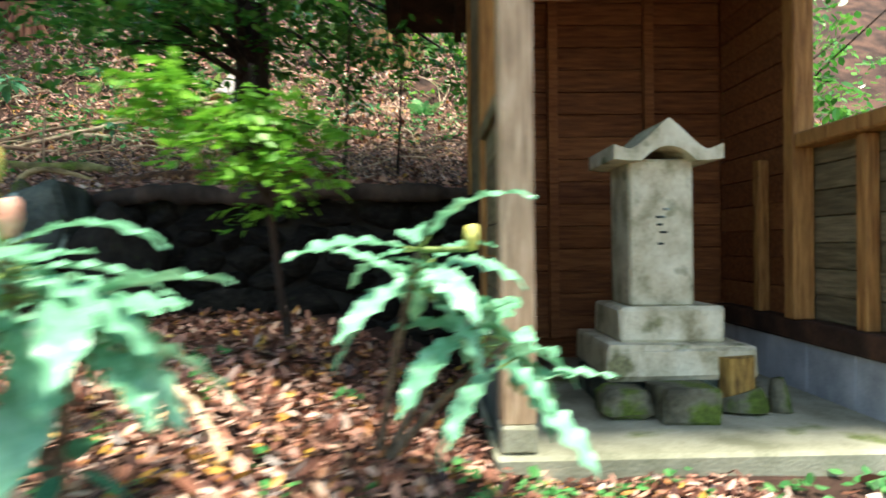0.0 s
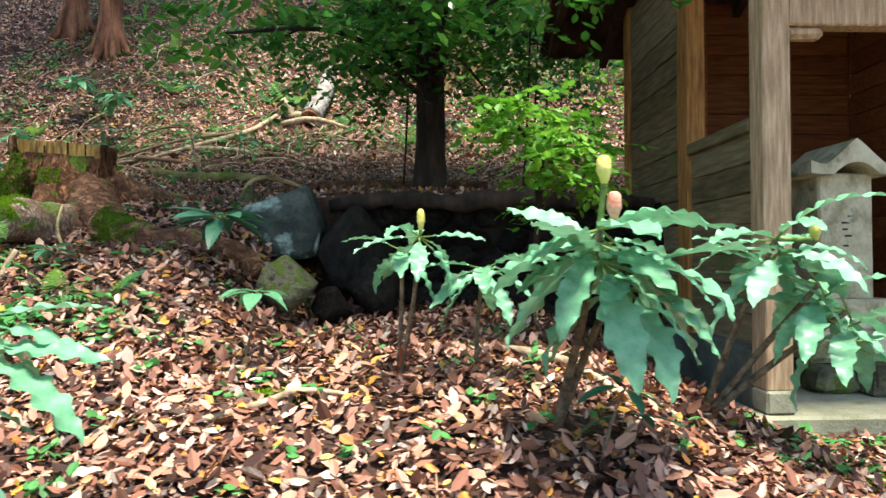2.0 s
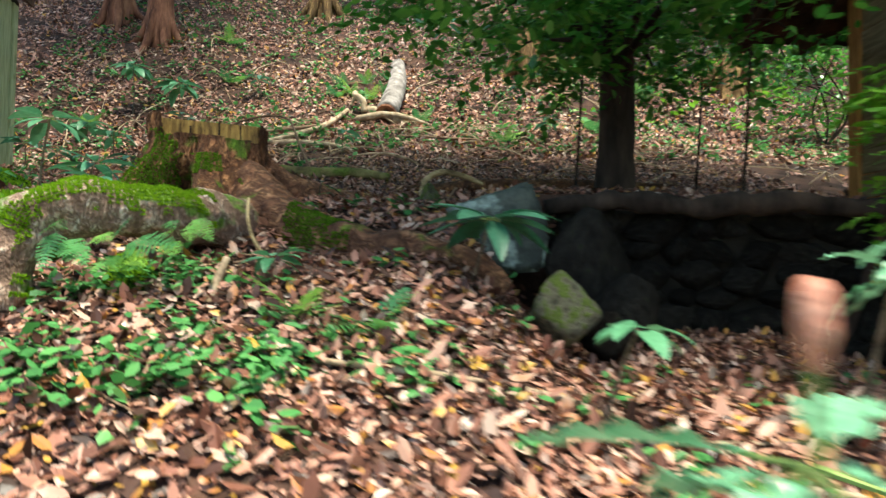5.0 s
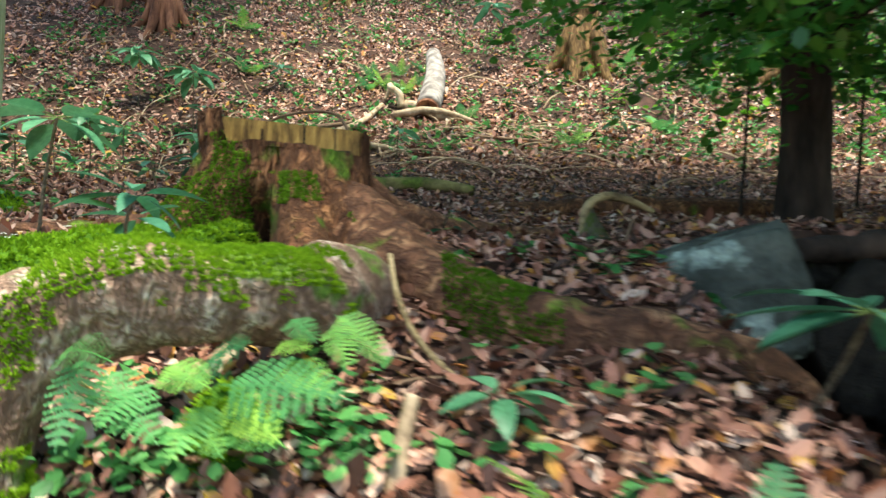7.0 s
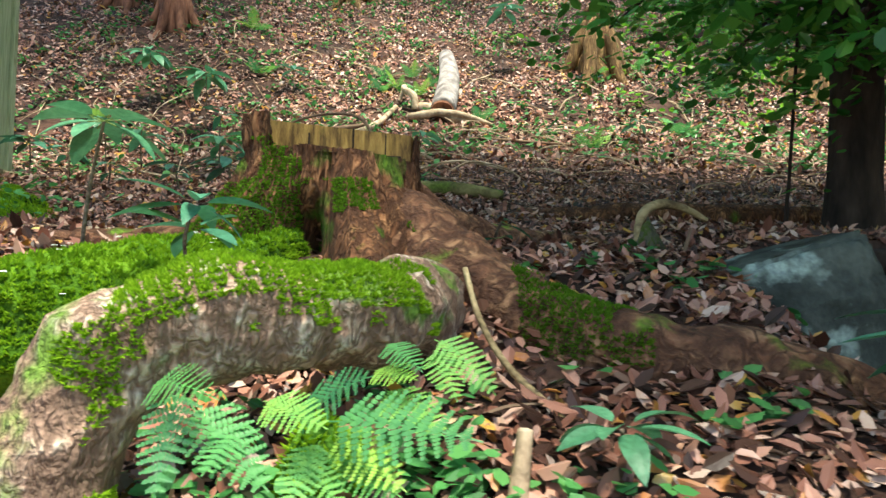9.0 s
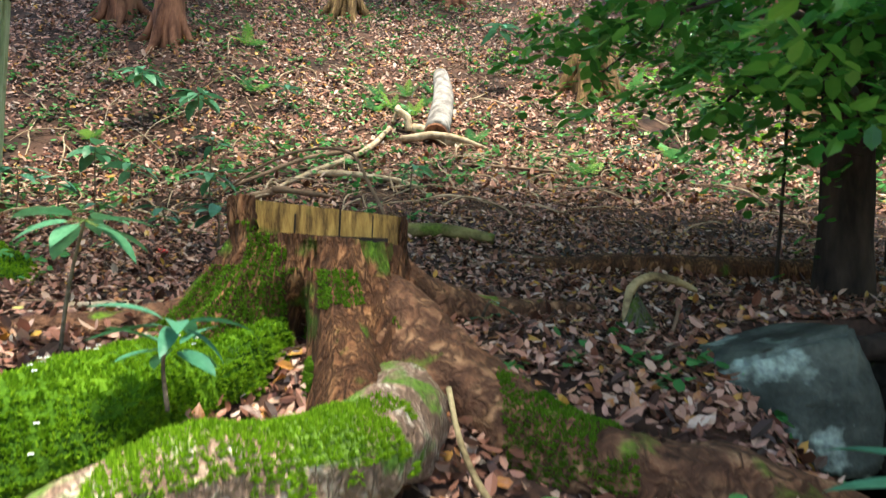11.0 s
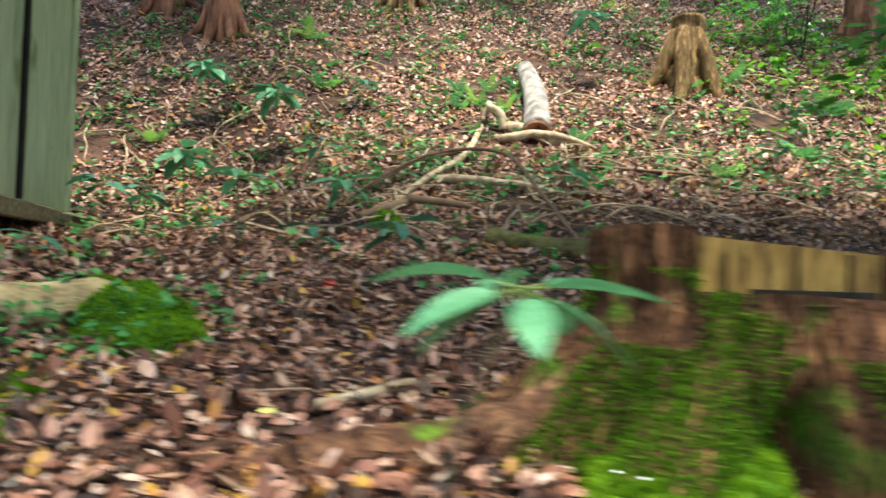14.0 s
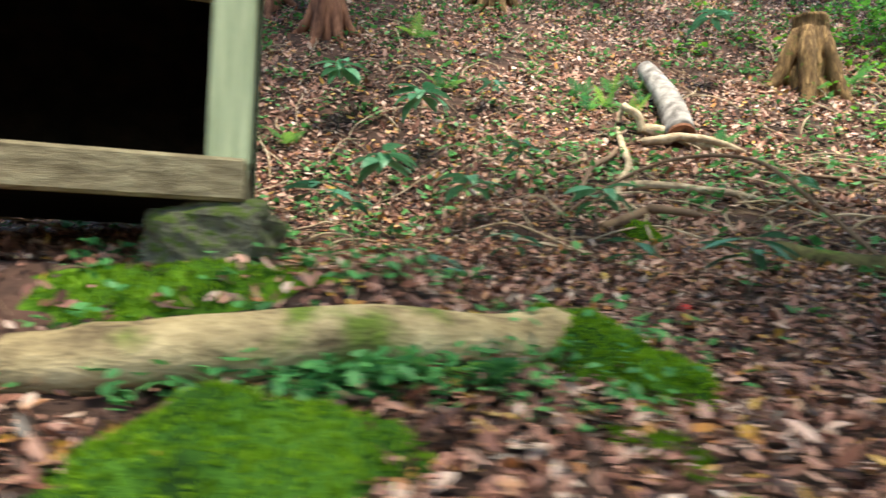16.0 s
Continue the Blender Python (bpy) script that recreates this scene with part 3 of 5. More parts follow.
# ---- retaining wall, boulders ----
def build_rocks():
    wall = thing("retaining_wall", "dry-laid stone retaining wall, its shade put into a near-black colour", "stone wall", kind="structure")
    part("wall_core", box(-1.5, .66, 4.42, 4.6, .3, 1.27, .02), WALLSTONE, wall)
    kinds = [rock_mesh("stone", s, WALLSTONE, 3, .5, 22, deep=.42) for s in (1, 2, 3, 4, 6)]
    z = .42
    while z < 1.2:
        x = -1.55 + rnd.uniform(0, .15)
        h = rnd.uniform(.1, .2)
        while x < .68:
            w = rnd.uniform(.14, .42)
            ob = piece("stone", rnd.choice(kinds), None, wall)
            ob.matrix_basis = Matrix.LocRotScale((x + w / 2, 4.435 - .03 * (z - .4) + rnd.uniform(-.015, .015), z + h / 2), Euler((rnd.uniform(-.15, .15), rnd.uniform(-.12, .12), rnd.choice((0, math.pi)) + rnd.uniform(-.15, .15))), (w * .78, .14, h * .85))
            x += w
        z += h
    for (x, y, z, sx, sy, sz, rz, seed, label, mt) in (
            (-1.72, 3.42, .78, .2, .17, .17, 40, 22, "rounded mossy stone below the boulder", MOSSSTONE),
            (-1.48, 3.52, .62, .14, .13, .13, 10, 23, "mossy stone coloured dark for shade at the bank's foot", WALLSTONE),
            (-1.3, 4.0, .72, .24, .2, .25, 70, 24, "stone coloured dark for shade at the wall's end", WALLSTONE),
            (-1.45, 4.15, .95, .3, .22, .35, 30, 25, "stone coloured dark for shade, built into the bank", WALLSTONE),
            (-2.24, 4.66, 1.3, .12, .05, .16, 20, 26, "thin greenish upright stone in the leaves", MOSSSTONE),
            (-6.05, 4.55, 1.23, .42, .27, .12, 5, 27, "low flat stone covered with green moss", MOSSDARK),
            (-4.6, 6.5, 1.6, .13, .1, .1, 50, 28, "small mossy yellowish rock", MOSSSTONE),
            (-4.85, 6.3, 1.53, .12, .08, .05, 20, 29, "small yellow-green mossy rock", MOSSSTONE)):
        me = rock_mesh("boulder", seed, mt, 4 if sx > .3 else 3, .5, 11, deep=.48)
        ob = tagged(piece("boulder", me, None), label, "rock")
        ob.matrix_basis = Matrix.LocRotScale((x, y, z), Euler((0, 0, radians(rz))), (sx, sy, sz))


build_rocks()


def build_boulder():
    """An angular split boulder: a flat slanting face rising to one side."""
    bm = bmesh.new()
    for x, z in ((-2.27, 1.17), (-2.1, 1.27), (-1.73, 1.385), (-1.63, 1.12), (-1.68, .92), (-2.1, .9), (-2.25, 1.0)):
        bm.verts.new((x, 4.06 + .16 * (z - 1.1), z))
        bm.verts.new((x * .9 - .19, 4.5, z * .94 + .06))
    for x, z in ((-2.12, 1.15), (-1.8, 1.18), (-1.85, .9)):
        bm.verts.new((x, 4.02, z))
    bmesh.ops.convex_hull(bm, input=bm.verts[:])
    bmesh.ops.delete(bm, geom=[v for v in bm.verts if not v.link_faces], context="VERTS")
    bmesh.ops.bevel(bm, geom=bm.edges[:], offset=.018, segments=2, affect="EDGES")
    bmesh.ops.triangulate(bm, faces=bm.faces[:])
    for _ in range(3):
        bmesh.ops.subdivide_edges(bm, edges=[e for e in bm.edges if e.calc_length() > .035], cuts=1)
        bmesh.ops.triangulate(bm, faces=bm.faces[:])
    bm.normal_update()
    for v in bm.verts:
        v.co += v.normal * (.012 * noise.noise(v.co * 6) + .008 * noise.noise(v.co * 19))
    tagged(part("boulder", bm, STONE, smooth=True), "angular grey boulder with pale lichen patches", "rock")


build_boulder()


# ---- stump with its roots ----
def tufts(name, spots, size, material, label, category, parent=None):
    """Upright moss blades at spots (place, normal)."""
    vs, fs = [], []
    for p, nrm in spots:
        p, nrm = Vector(p), Vector(nrm).normalized()
        for _ in range(3):
            d = (nrm + Vector((rnd.uniform(-.8, .8), rnd.uniform(-.8, .8), rnd.uniform(-.3, .6)))).normalized()
            s = size * rnd.uniform(.5, 1.3)
            q = d.orthogonal().normalized()
            q.rotate(Matrix.Rotation(rnd.uniform(0, 6.28), 3, d))
            i = len(vs)
            vs += [tuple(p - q * s * .22), tuple(p + q * s * .22), tuple(p + d * s)]
            fs.append((i, i + 1, i + 2))
    return soup(name, vs, fs, material, label, category, parent=parent)


def surface_spots(ob, count, test):
    """Random places on an object's mesh with their normals, kept where test(place, normal) holds."""
    me = ob.data
    polys = list(me.polygons)
    areas = np.array([p.area for p in polys])
    out = []
    for i in nrs.choice(len(polys), count, p=areas / areas.sum()):
        vs = [me.vertices[k].co for k in polys[i].vertices]
        w = nrs.dirichlet([1] * len(vs))
        p = sum((v * float(k) for v, k in zip(vs, w)), Vector())
        if test(p, polys[i].normal):
            out.append((p, polys[i].normal.copy()))
    return out


def build_stump():
    st = thing("tree_stump", "large brown sawn stump with mossy flaring roots", "tree stump")
    cx, cy, z0, z1 = -3.53, 4.53, 1.0, 1.615
    # direction, reach, width and steepness of each buttress
    lobes = ((-48, .5, .32, 1.4), (-74, .46, .2, 1.25), (-128, .5, .27, 1.7), (172, .52, .34, 1.2), (200, .3, .2, 1.5), (12, .34, .3, 1.5), (100, .2, .4, 1.2))
    face = 4.43
    bm = bmesh.new()
    rings, seg, levels = [], 320, 60
    for j in range(levels + 1):
        ring = []
        for s in range(seg):
            a = 360 * s / seg - 180
            o = Vector((math.cos(radians(a)), math.sin(radians(a)), 0))
            ex, ey = cx + .325 * o.x, cy + .325 * o.y
            high = ey > face or ex < -3.74
            crest = (1.728 - .0225 * (ex - cx) / .3) if high else z1 - .02 * max(0, o.x)
            crest += .008 * noise.noise((a * .12, 0, 2))
            h = j / levels
            z = z0 + (crest - z0) * h
            g = min(1, (z - z0) / (z1 - z0))
            r = .315 + .17 * (1 - g) ** 1.4
            for la, amp, wid, k in lobes:
                d = radians((a - la + 180) % 360 - 180) / wid
                r += amp * math.exp(-d * d) * (1 - g) ** k
            p = Vector((cx, cy, z)) + o * r
            hollow = math.exp(-((radians((a + 98 + 180) % 360 - 180)) / .22) ** 2) * smooth(.8, .35, g) * .3
            groove = math.exp(-((radians((a + 62 + 180) % 360 - 180)) / .09) ** 2) * smooth(.95, .5, g) * .07
            r += .03 * noise.noise(p * 5 + Vector((0, 0, -z * 3))) + .035 * noise.noise(Vector((a * .1, z * 1.5, 4))) + .022 * noise.noise(Vector((a * .33, z * 3, 9))) - hollow - groove
            fis = abs(noise.noise(Vector((o.x * 10, o.y * 10, z * 4))))
            fine = abs(noise.noise(Vector((o.x * 26, o.y * 26, z * 7))))
            r -= .02 * max(0, 1 - fis * 5) + .009 * max(0, 1 - fine * 4)
            ring.append(bm.verts.new(Vector((cx, cy, z)) + o * r))
        rings.append(ring)
    for p, q in zip(rings, rings[1:]):
        for s in range(seg):
            bm.faces.new((p[s], p[(s + 1) % seg], q[(s + 1) % seg], q[s]))
    body = part("trunk", bm, BARK, st, "brown fissured bark with moss", smooth=True)
    bm = bmesh.new()
    bm.faces.new([bm.verts.new((cx + .3 * math.cos(2 * math.pi * k / 40), cy + .3 * math.sin(2 * math.pi * k / 40), z1 - .02)) for k in range(40)])
    part("sawn_top", bm, CUTTOP, st, "grey weathered sawn top")
    # the higher, rear part of the cut with its torn face
    outline = [(cx + .305 * math.cos(2 * math.pi * k / 90), cy + .305 * math.sin(2 * math.pi * k / 90)) for k in range(90)]
    rear = sorted([p for p in outline if p[1] > face], key=lambda p: math.atan2(p[1] - cy, p[0] - cx))
    x0, x1 = rear[-1][0], rear[0][0]
    front = [(x0 + (x1 - x0) * k / 44, face + .004 * noise.noise((k * .3, 1, 0))) for k in range(1, 44)]
    bm, lo, hi = bmesh.new(), [], []
    for x, y in rear + front:
        lo.append(bm.verts.new((x, y, z1 - .04)))
        hi.append(bm.verts.new((x, y, 1.724 - .0225 * (x - cx) / .3 + .004 * noise.noise((x * 20, y * 20, 0)))))
    n = len(lo)
    top = bm.faces.new(hi)
    for i in range(n):
        bm.faces.new((lo[i], lo[(i + 1) % n], hi[(i + 1) % n], hi[i]))
    bmesh.ops.recalc_face_normals(bm, faces=bm.faces[:])
    top.material_index = 1
    cutting = part("raised_cut", bm, CUT, st, "ochre splintered face of the higher saw cut")
    cutting.data.materials.append(CUTTOP)
    for x, w, h in ((-3.61, .004, .08), (-3.45, .006, .1), (-3.33, .004, .085)):
        part("split", box(x, x + w, face - .012, face + .004, z1 - .01, z1 + h, .001), INSIDE, st)
    # No real opening here: a dark strip takes the place of the gap's shade
    part("saw_gap_shade", box(-3.55, -3.27, face - .016, face + .002, z1 - .018, z1 + .004, .001), INSIDE, st, "near-black strip standing in for the shaded gap under the torn face")
    roots = (
        ("root", [(-3.26, 4.15, 1.08), (-3.19, 3.88, 1.1), (-3.22, 3.66, 1.115), (-3.32, 3.46, 1.12), (-3.43, 3.34, 1.125), (-3.56, 3.24, 1.13), (-3.67, 3.18, 1.09), (-3.735, 3.13, .99), (-3.765, 3.1, .84), (-3.775, 3.09, .6)], [.15, .135, .12, .112, .106, .106, .103, .1, .105, .115], PALEBARK, "thick arching root with bright moss"),
        ("root", [(-3.32, 4.42, 1.34), (-3.12, 4.12, 1.2), (-2.95, 3.95, 1.1), (-2.76, 3.8, 1.02), (-2.5, 3.74, .985), (-2.28, 3.71, .96), (-2.08, 3.68, .9), (-1.93, 3.66, .8)], [.18, .16, .145, .135, .12, .115, .1, .07], ROOTBARK, "long brown root with a moss patch"),
        ("root", [(-3.7, 4.35, 1.16), (-3.86, 4.08, 1.1), (-4.03, 3.82, 1.03), (-4.3, 3.64, .98), (-4.62, 3.52, .94), (-4.9, 3.45, .9)], [.2, .19, .2, .2, .14, .08], MOSS, "broad root cushioned with green moss"),
        ("root", [(-3.75, 4.5, 1.35), (-4.05, 4.45, 1.28), (-4.45, 4.35, 1.24), (-4.9, 4.3, 1.2)], [.16, .08, .06, .04], ROOTBARK, "thin brown side root"),
        ("root", [(-3.25, 4.65, 1.4), (-2.95, 4.75, 1.32), (-2.6, 4.95, 1.33), (-2.3, 5.1, 1.33)], [.16, .1, .06, .04], ROOTBARK, "dark rear root"),
        )
    made = [part(nm, tube(p, r, 44, .24, 7, pace=.1), mt, st, lb, smooth=True) for nm, p, r, mt, lb in roots]
    spots = surface_spots(made[0], 60000, lambda p, n: (n.z > .1 and p.x > -3.68 and p.y < 3.47 and noise.noise(p * 5) > -.3 - .3 * n.z) or (noise.noise(p * 7 + Vector((3, 0, 0))) > (.3 if p.x > -3.64 else .5) and n.z > -.3 and p.y < 3.55))
    tufts("moss", spots, .011, TUFT, "", "", st)
    spots = surface_spots(made[1], 45000, lambda p, n: n.z > -.35 and -2.93 < p.x < -2.62 and p.y < 3.95 and noise.noise(p * 6) > -.25)
    tufts("moss", spots, .012, TUFTSHADE, "", "", st)
    spots = surface_spots(made[2], 30000, lambda p, n: n.z > -.3)
    tufts("moss", spots, .016, TUFT, "", "", st)
    spots = surface_spots(body, 80000, lambda p, n: (p.x < -3.6 and p.y < 4.7 and p.z < 1.66 and noise.noise(p * 4) > -.05 - .25 * (p.z < 1.35)) or (p.z < 1.5 and noise.noise(p * 5) > .3))
    tufts("moss", spots, .013, TUFTSHADE, "", "", st)
    # tiny flowers on the mossy root
    vs, fs = [], []
    for p, n in surface_spots(made[2], 150, lambda p, n: n.z > .3):
        q = p + n * .022
        i = len(vs)
        for k in range(6):
            vs.append((q.x + .007 * math.cos(k * 1.047), q.y + .007 * math.sin(k * 1.047), q.z + .002 * (k % 2)))
        fs.append(tuple(range(i, i + 6)))
    soup("white_flowers", vs, fs, WHITE, "tiny white flowers on the mossy root", "flowers")


build_stump()


# ---- moss mats on the ground ----
def moss_mat(x, y, rx, ry, h, turn=0, material=MOSSDARK, label="cushion of dark green moss on the ground", count=1500, size=.018):
    bm = bmesh.new()
    bmesh.ops.create_grid(bm, x_segments=26, y_segments=26, size=1)
    c, s = math.cos(radians(turn)), math.sin(radians(turn))
    for v in bm.verts:
        u, w = v.co.x, v.co.y
        d = math.hypot(u, w) * (1 + .35 * noise.noise((u * 2 + x, w * 2 + y, 1)))
        px, py = x + c * u * rx - s * w * ry, y + s * u * rx + c * w * ry
        z = ground_z(px, py) - .03 + (h + .03) * max(0, 1 - d * d) ** .6 * (1 + .35 * noise.noise((px * 9, py * 9, 0)) + .3 * noise.noise((px * 24, py * 24, 3)))
        v.co = Vector((px, py, z if d < 1 else ground_z(px, py) - .05))
    ob = tagged(part("moss_cushion", bm, material, smooth=True), label, "moss")
    spots = surface_spots(ob, count, lambda p, n: p.z > ground_z(p.x, p.y) + .004)
    tufts("fuzz", spots, size, TUFT, "", "", ob)


moss_mat(-5.28, 5.32, .24, .2, .16, 10, count=2600)
moss_mat(-5.08, 5.14, .17, .16, .09, 40, count=1600)
moss_mat(-5.26, 4.72, .08, .24, .02, 24, MOSS, "thin bright moss strip on the ground")
moss_mat(-5.2, 4.42, .14, .09, .02, 0, MOSS, "thin bright moss strip on the ground")
moss_mat(-4.46, 7.15, .12, .1, .12, 0, MOSSDARK, "round dark moss ball on the ground", 900)
moss_mat(-6.5, 5.25, .5, .12, .03, 8, MOSS, "flat green moss along the hut terrace")
moss_mat(-1.5, 2.32, .14, .09, .03, 20, MOSS, "small yellow-green moss patch among leaves", 700)
moss_mat(.95, 2.5, .5, .2, .015, 0, MOSS, "thin green moss on the ground before the slab", 1200, .014)
moss_mat(-3.35, 3.18, .09, .06, .1, 0, MOSSDARK, "moss clump under the arching root", 600)
moss_mat(-6.08, 4.55, .34, .22, .11, 5, MOSSDARK, "bright moss on the flat stone", 2200)


# ---- wood lying about ----
def stick(name, points, radii, material, label, category="branch", rough=.15, seg=8):
    return tagged(part(name, tube(points, radii, seg, rough, 8), material, smooth=True), label, category)


def on(x, y, lift=0.0):
    return (x, y, ground_z(x, y) + lift)


stick("fallen_log", [(-6.75, 4.95, 1.4), (-6.3, 4.98, 1.45), (-5.9, 5.08, 1.48), (-5.6, 5.2, 1.46), (-5.38, 5.3, 1.47), (-5.25, 5.38, 1.45)], [.085, .09, .09, .09, .095, .075], TANLOG, "pale mossy log before the raised hut", "log", .18, 14)
stick("fallen_log", [(-3.86, 6.78, 1.84), (-3.62, 6.7, 1.79), (-3.3, 6.64, 1.76), (-2.95, 6.62, 1.77), (-2.6, 6.5, 1.72)], [.05, .055, .06, .05, .035], MOSSLOG, "mossy green-brown log behind the stump", "log", .15, 12)
stick("fallen_log", [(-2.9, 6.1, 1.5), (-2.3, 6.0, 1.53), (-1.7, 5.88, 1.55), (-1.1, 5.85, 1.55), (-.4, 5.8, 1.55)], [.05, .075, .09, .1, .08], BARK, "dark rotten log along the bank", "log", .2, 14)
stick("dark_root", [(-1.62, 4.34, 1.27), (-1.2, 4.29, 1.31), (-.8, 4.31, 1.29), (-.3, 4.27, 1.32), (.2, 4.31, 1.3), (.62, 4.36, 1.3)], [.04, .06, .05, .065, .05, .04], TRUNK, "dark earthy root along the top of the stone wall", "root", .5, 14)
stick("bent_root", [(-2.28, 4.62, 1.22), (-2.3, 4.64, 1.35), (-2.27, 4.68, 1.46), (-2.18, 4.72, 1.51), (-2.05, 4.78, 1.5), (-1.92, 4.85, 1.46)], [.016, .018, .02, .02, .018, .012], TANLOG, "bent bare root arching out of the leaves", "root")
stick("twig", [(-2.2, 4.5, 1.2), (-2.16, 4.52, 1.3), (-2.1, 4.6, 1.4)], [.01, .009, .007], TWIG, "thin bare twig by the upright stone", "twig")
stick("thin_root", [(-3.08, 3.72, 1.22), (-3.05, 3.62, 1.1), (-2.99, 3.55, 1.0), (-2.9, 3.48, .92), (-2.82, 3.36, .85), (-2.8, 3.24, .8)], [.007, .008, .009, .008, .008, .006], TANLOG, "thin pale root hanging off the stump", "root")
stick("stick", [(-3.05, 3.08, .74), (-3.03, 3.14, .85), (-3.01, 3.2, .945)], [.017, .017, .015], PALEWOOD, "pale broken stick standing in the leaves", "stick")
stick("stick", [on(-2.6, 2.78, .02), on(-2.25, 2.72, .03), on(-1.9, 2.76, .025), on(-1.75, 2.78, .02)], [.01, .012, .012, .009], PALEWOOD, "straight pale stick on the leaves", "stick")
stick("stick", [on(-1.95, 2.55, .02), on(-1.6, 2.58, .03), on(-1.2, 2.6, .02)], [.006, .008, .005], PALEWOOD, "thin pale stick on the leaves", "stick")
stick("branch", [on(-.72, 2.95, .02), on(-.55, 2.75, .04), on(-.38, 2.55, .04), on(-.2, 2.3, .03)], [.02, .022, .02, .014], PALEWOOD, "pale bent branch lying by the shed", "branch")
stick("branch", [on(-1.75, 2.1, .02), on(-1.55, 2.2, .04), on(-1.42, 2.27, .05), on(-1.25, 2.3, .03)], [.01, .014, .014, .009], PALEWOOD, "short pale branch by the moss patch", "branch")
stick("branch", [on(-4.15, 5.0, .02), on(-4.3, 4.8, .03), on(-4.5, 4.55, .03)], [.014, .018, .012], PALEWOOD, "pale branch on the leaves", "branch")
# driftwood and brush heap on the slope
heap = ((-3.25, 10.75, -2.6, 10.35, .05, .07), (-3.45, 10.75, -4.4, 7.7, .06, .035), (-3.3, 10.7, -3.5, 11.0, .25, .05), (-3.4, 10.4, -2.3, 10.24, .1, .055), (-3.6, 10.2, -4.9, 7.4, .1, .025),
        (-4.1, 8.6, -3.0, 8.1, .06, .035), (-4.6, 7.3, -3.9, 7.6, .1, .03), (-2.6, 9.4, -1.2, 9.1, .04, .02))
for x0, y0, x1, y1, lift, r in heap:
    mid = [on(x0 + (x1 - x0) * t + rnd.uniform(-.08, .08), y0 + (y1 - y0) * t + rnd.uniform(-.08, .08), r + lift * math.sin(math.pi * t)) for t in (0, .25, .5, .75, 1)]
    tagged(part("fallen_branch", tube(mid, [r, r * 1.05, r * .9, r * .8, r * .5], 8, .2, 5), PALEWOOD if r > .03 else TWIG, smooth=True), "bare pale fallen branch on the slope", "branch", "fallen branches on the slope")
stick("arched_twig", [(-3.29, 6.6, 1.72), (-3.5, 6.95, 2.1), (-3.72, 7.3, 2.42), (-4.2, 7.5, 2.42), (-4.7, 7.6, 2.15), (-5.0, 7.7, 1.85)], [.012, .013, .013, .012, .01, .007], TWIG, "bare brown twig arching over the brush", "twig")
gl = thing("grey_log_upright", "grey cut log lying up the slope with a brown end", "log")
part("log", tube([(-2.88, 10.48, 3.26), (-2.81, 10.9, 3.62), (-2.76, 11.4, 4.02), (-2.79, 12.0, 4.5)], [.17, .165, .15, .115], 24, .035, 3), GREYLOG, gl, smooth=True)
part("cut_end", tube([(-2.886, 10.455, 3.235), (-2.88, 10.48, 3.26)], [.16, .168], 16, .04), CEDAR, gl, "brown rotten cut end")


def brush():
    """Bare pale twigs lying criss-cross on the slope."""
    bm = bmesh.new()
    for _ in range(220):
        x, y = rnd.uniform(-8.5, 2), rnd.uniform(6.8, 13.5)
        if rnd.random() < .06:
            x, y = rnd.gauss(-4.3, .7), rnd.gauss(7.9, .8)
        a, ln, r = rnd.uniform(0, 6.28), rnd.uniform(.3, 1.0), rnd.uniform(.004, .011)
        lift = rnd.uniform(.03, .12)
        p = [on(x + math.cos(a) * ln * t + rnd.uniform(-.05, .05), y + math.sin(a) * ln * t + rnd.uniform(-.05, .05), .02 + lift * math.sin(3.14 * t)) for t in (0, .35, .7, 1)]
        tube(p, [r, r, r * .8, r * .4], 4, 0, 1, bm, cap=False)
    tagged(part("brushwood", bm, PALEWOOD), "bare pale brushwood lying over the slope", "brushwood", kind="stuff")


brush()


def scatter_twigs():
    bm = bmesh.new()
    for _ in range(1700):
        x, y = rnd.uniform(-8, 1), rnd.uniform(1.5, 13)
        if y < 4.35 and x > .5:
            continue
        a, ln = rnd.uniform(0, 6.28), rnd.uniform(.08, .35) * (1.8 if y > 7 else 1)
        r = rnd.uniform(.002, .005) * (1.8 if y > 7 else 1)
        p = [on(x + math.cos(a) * ln * t + rnd.uniform(-.02, .02), y + math.sin(a) * ln * t, .018 + .02 * rnd.random()) for t in (0, .5, 1)]
        tube(p, [r, r, r * .5], 4, 0, 1, bm, cap=False)
    tagged(part("twig_litter", bm, TWIG), "thin brown twigs scattered over the leaves", "twigs", kind="stuff")


scatter_twigs()


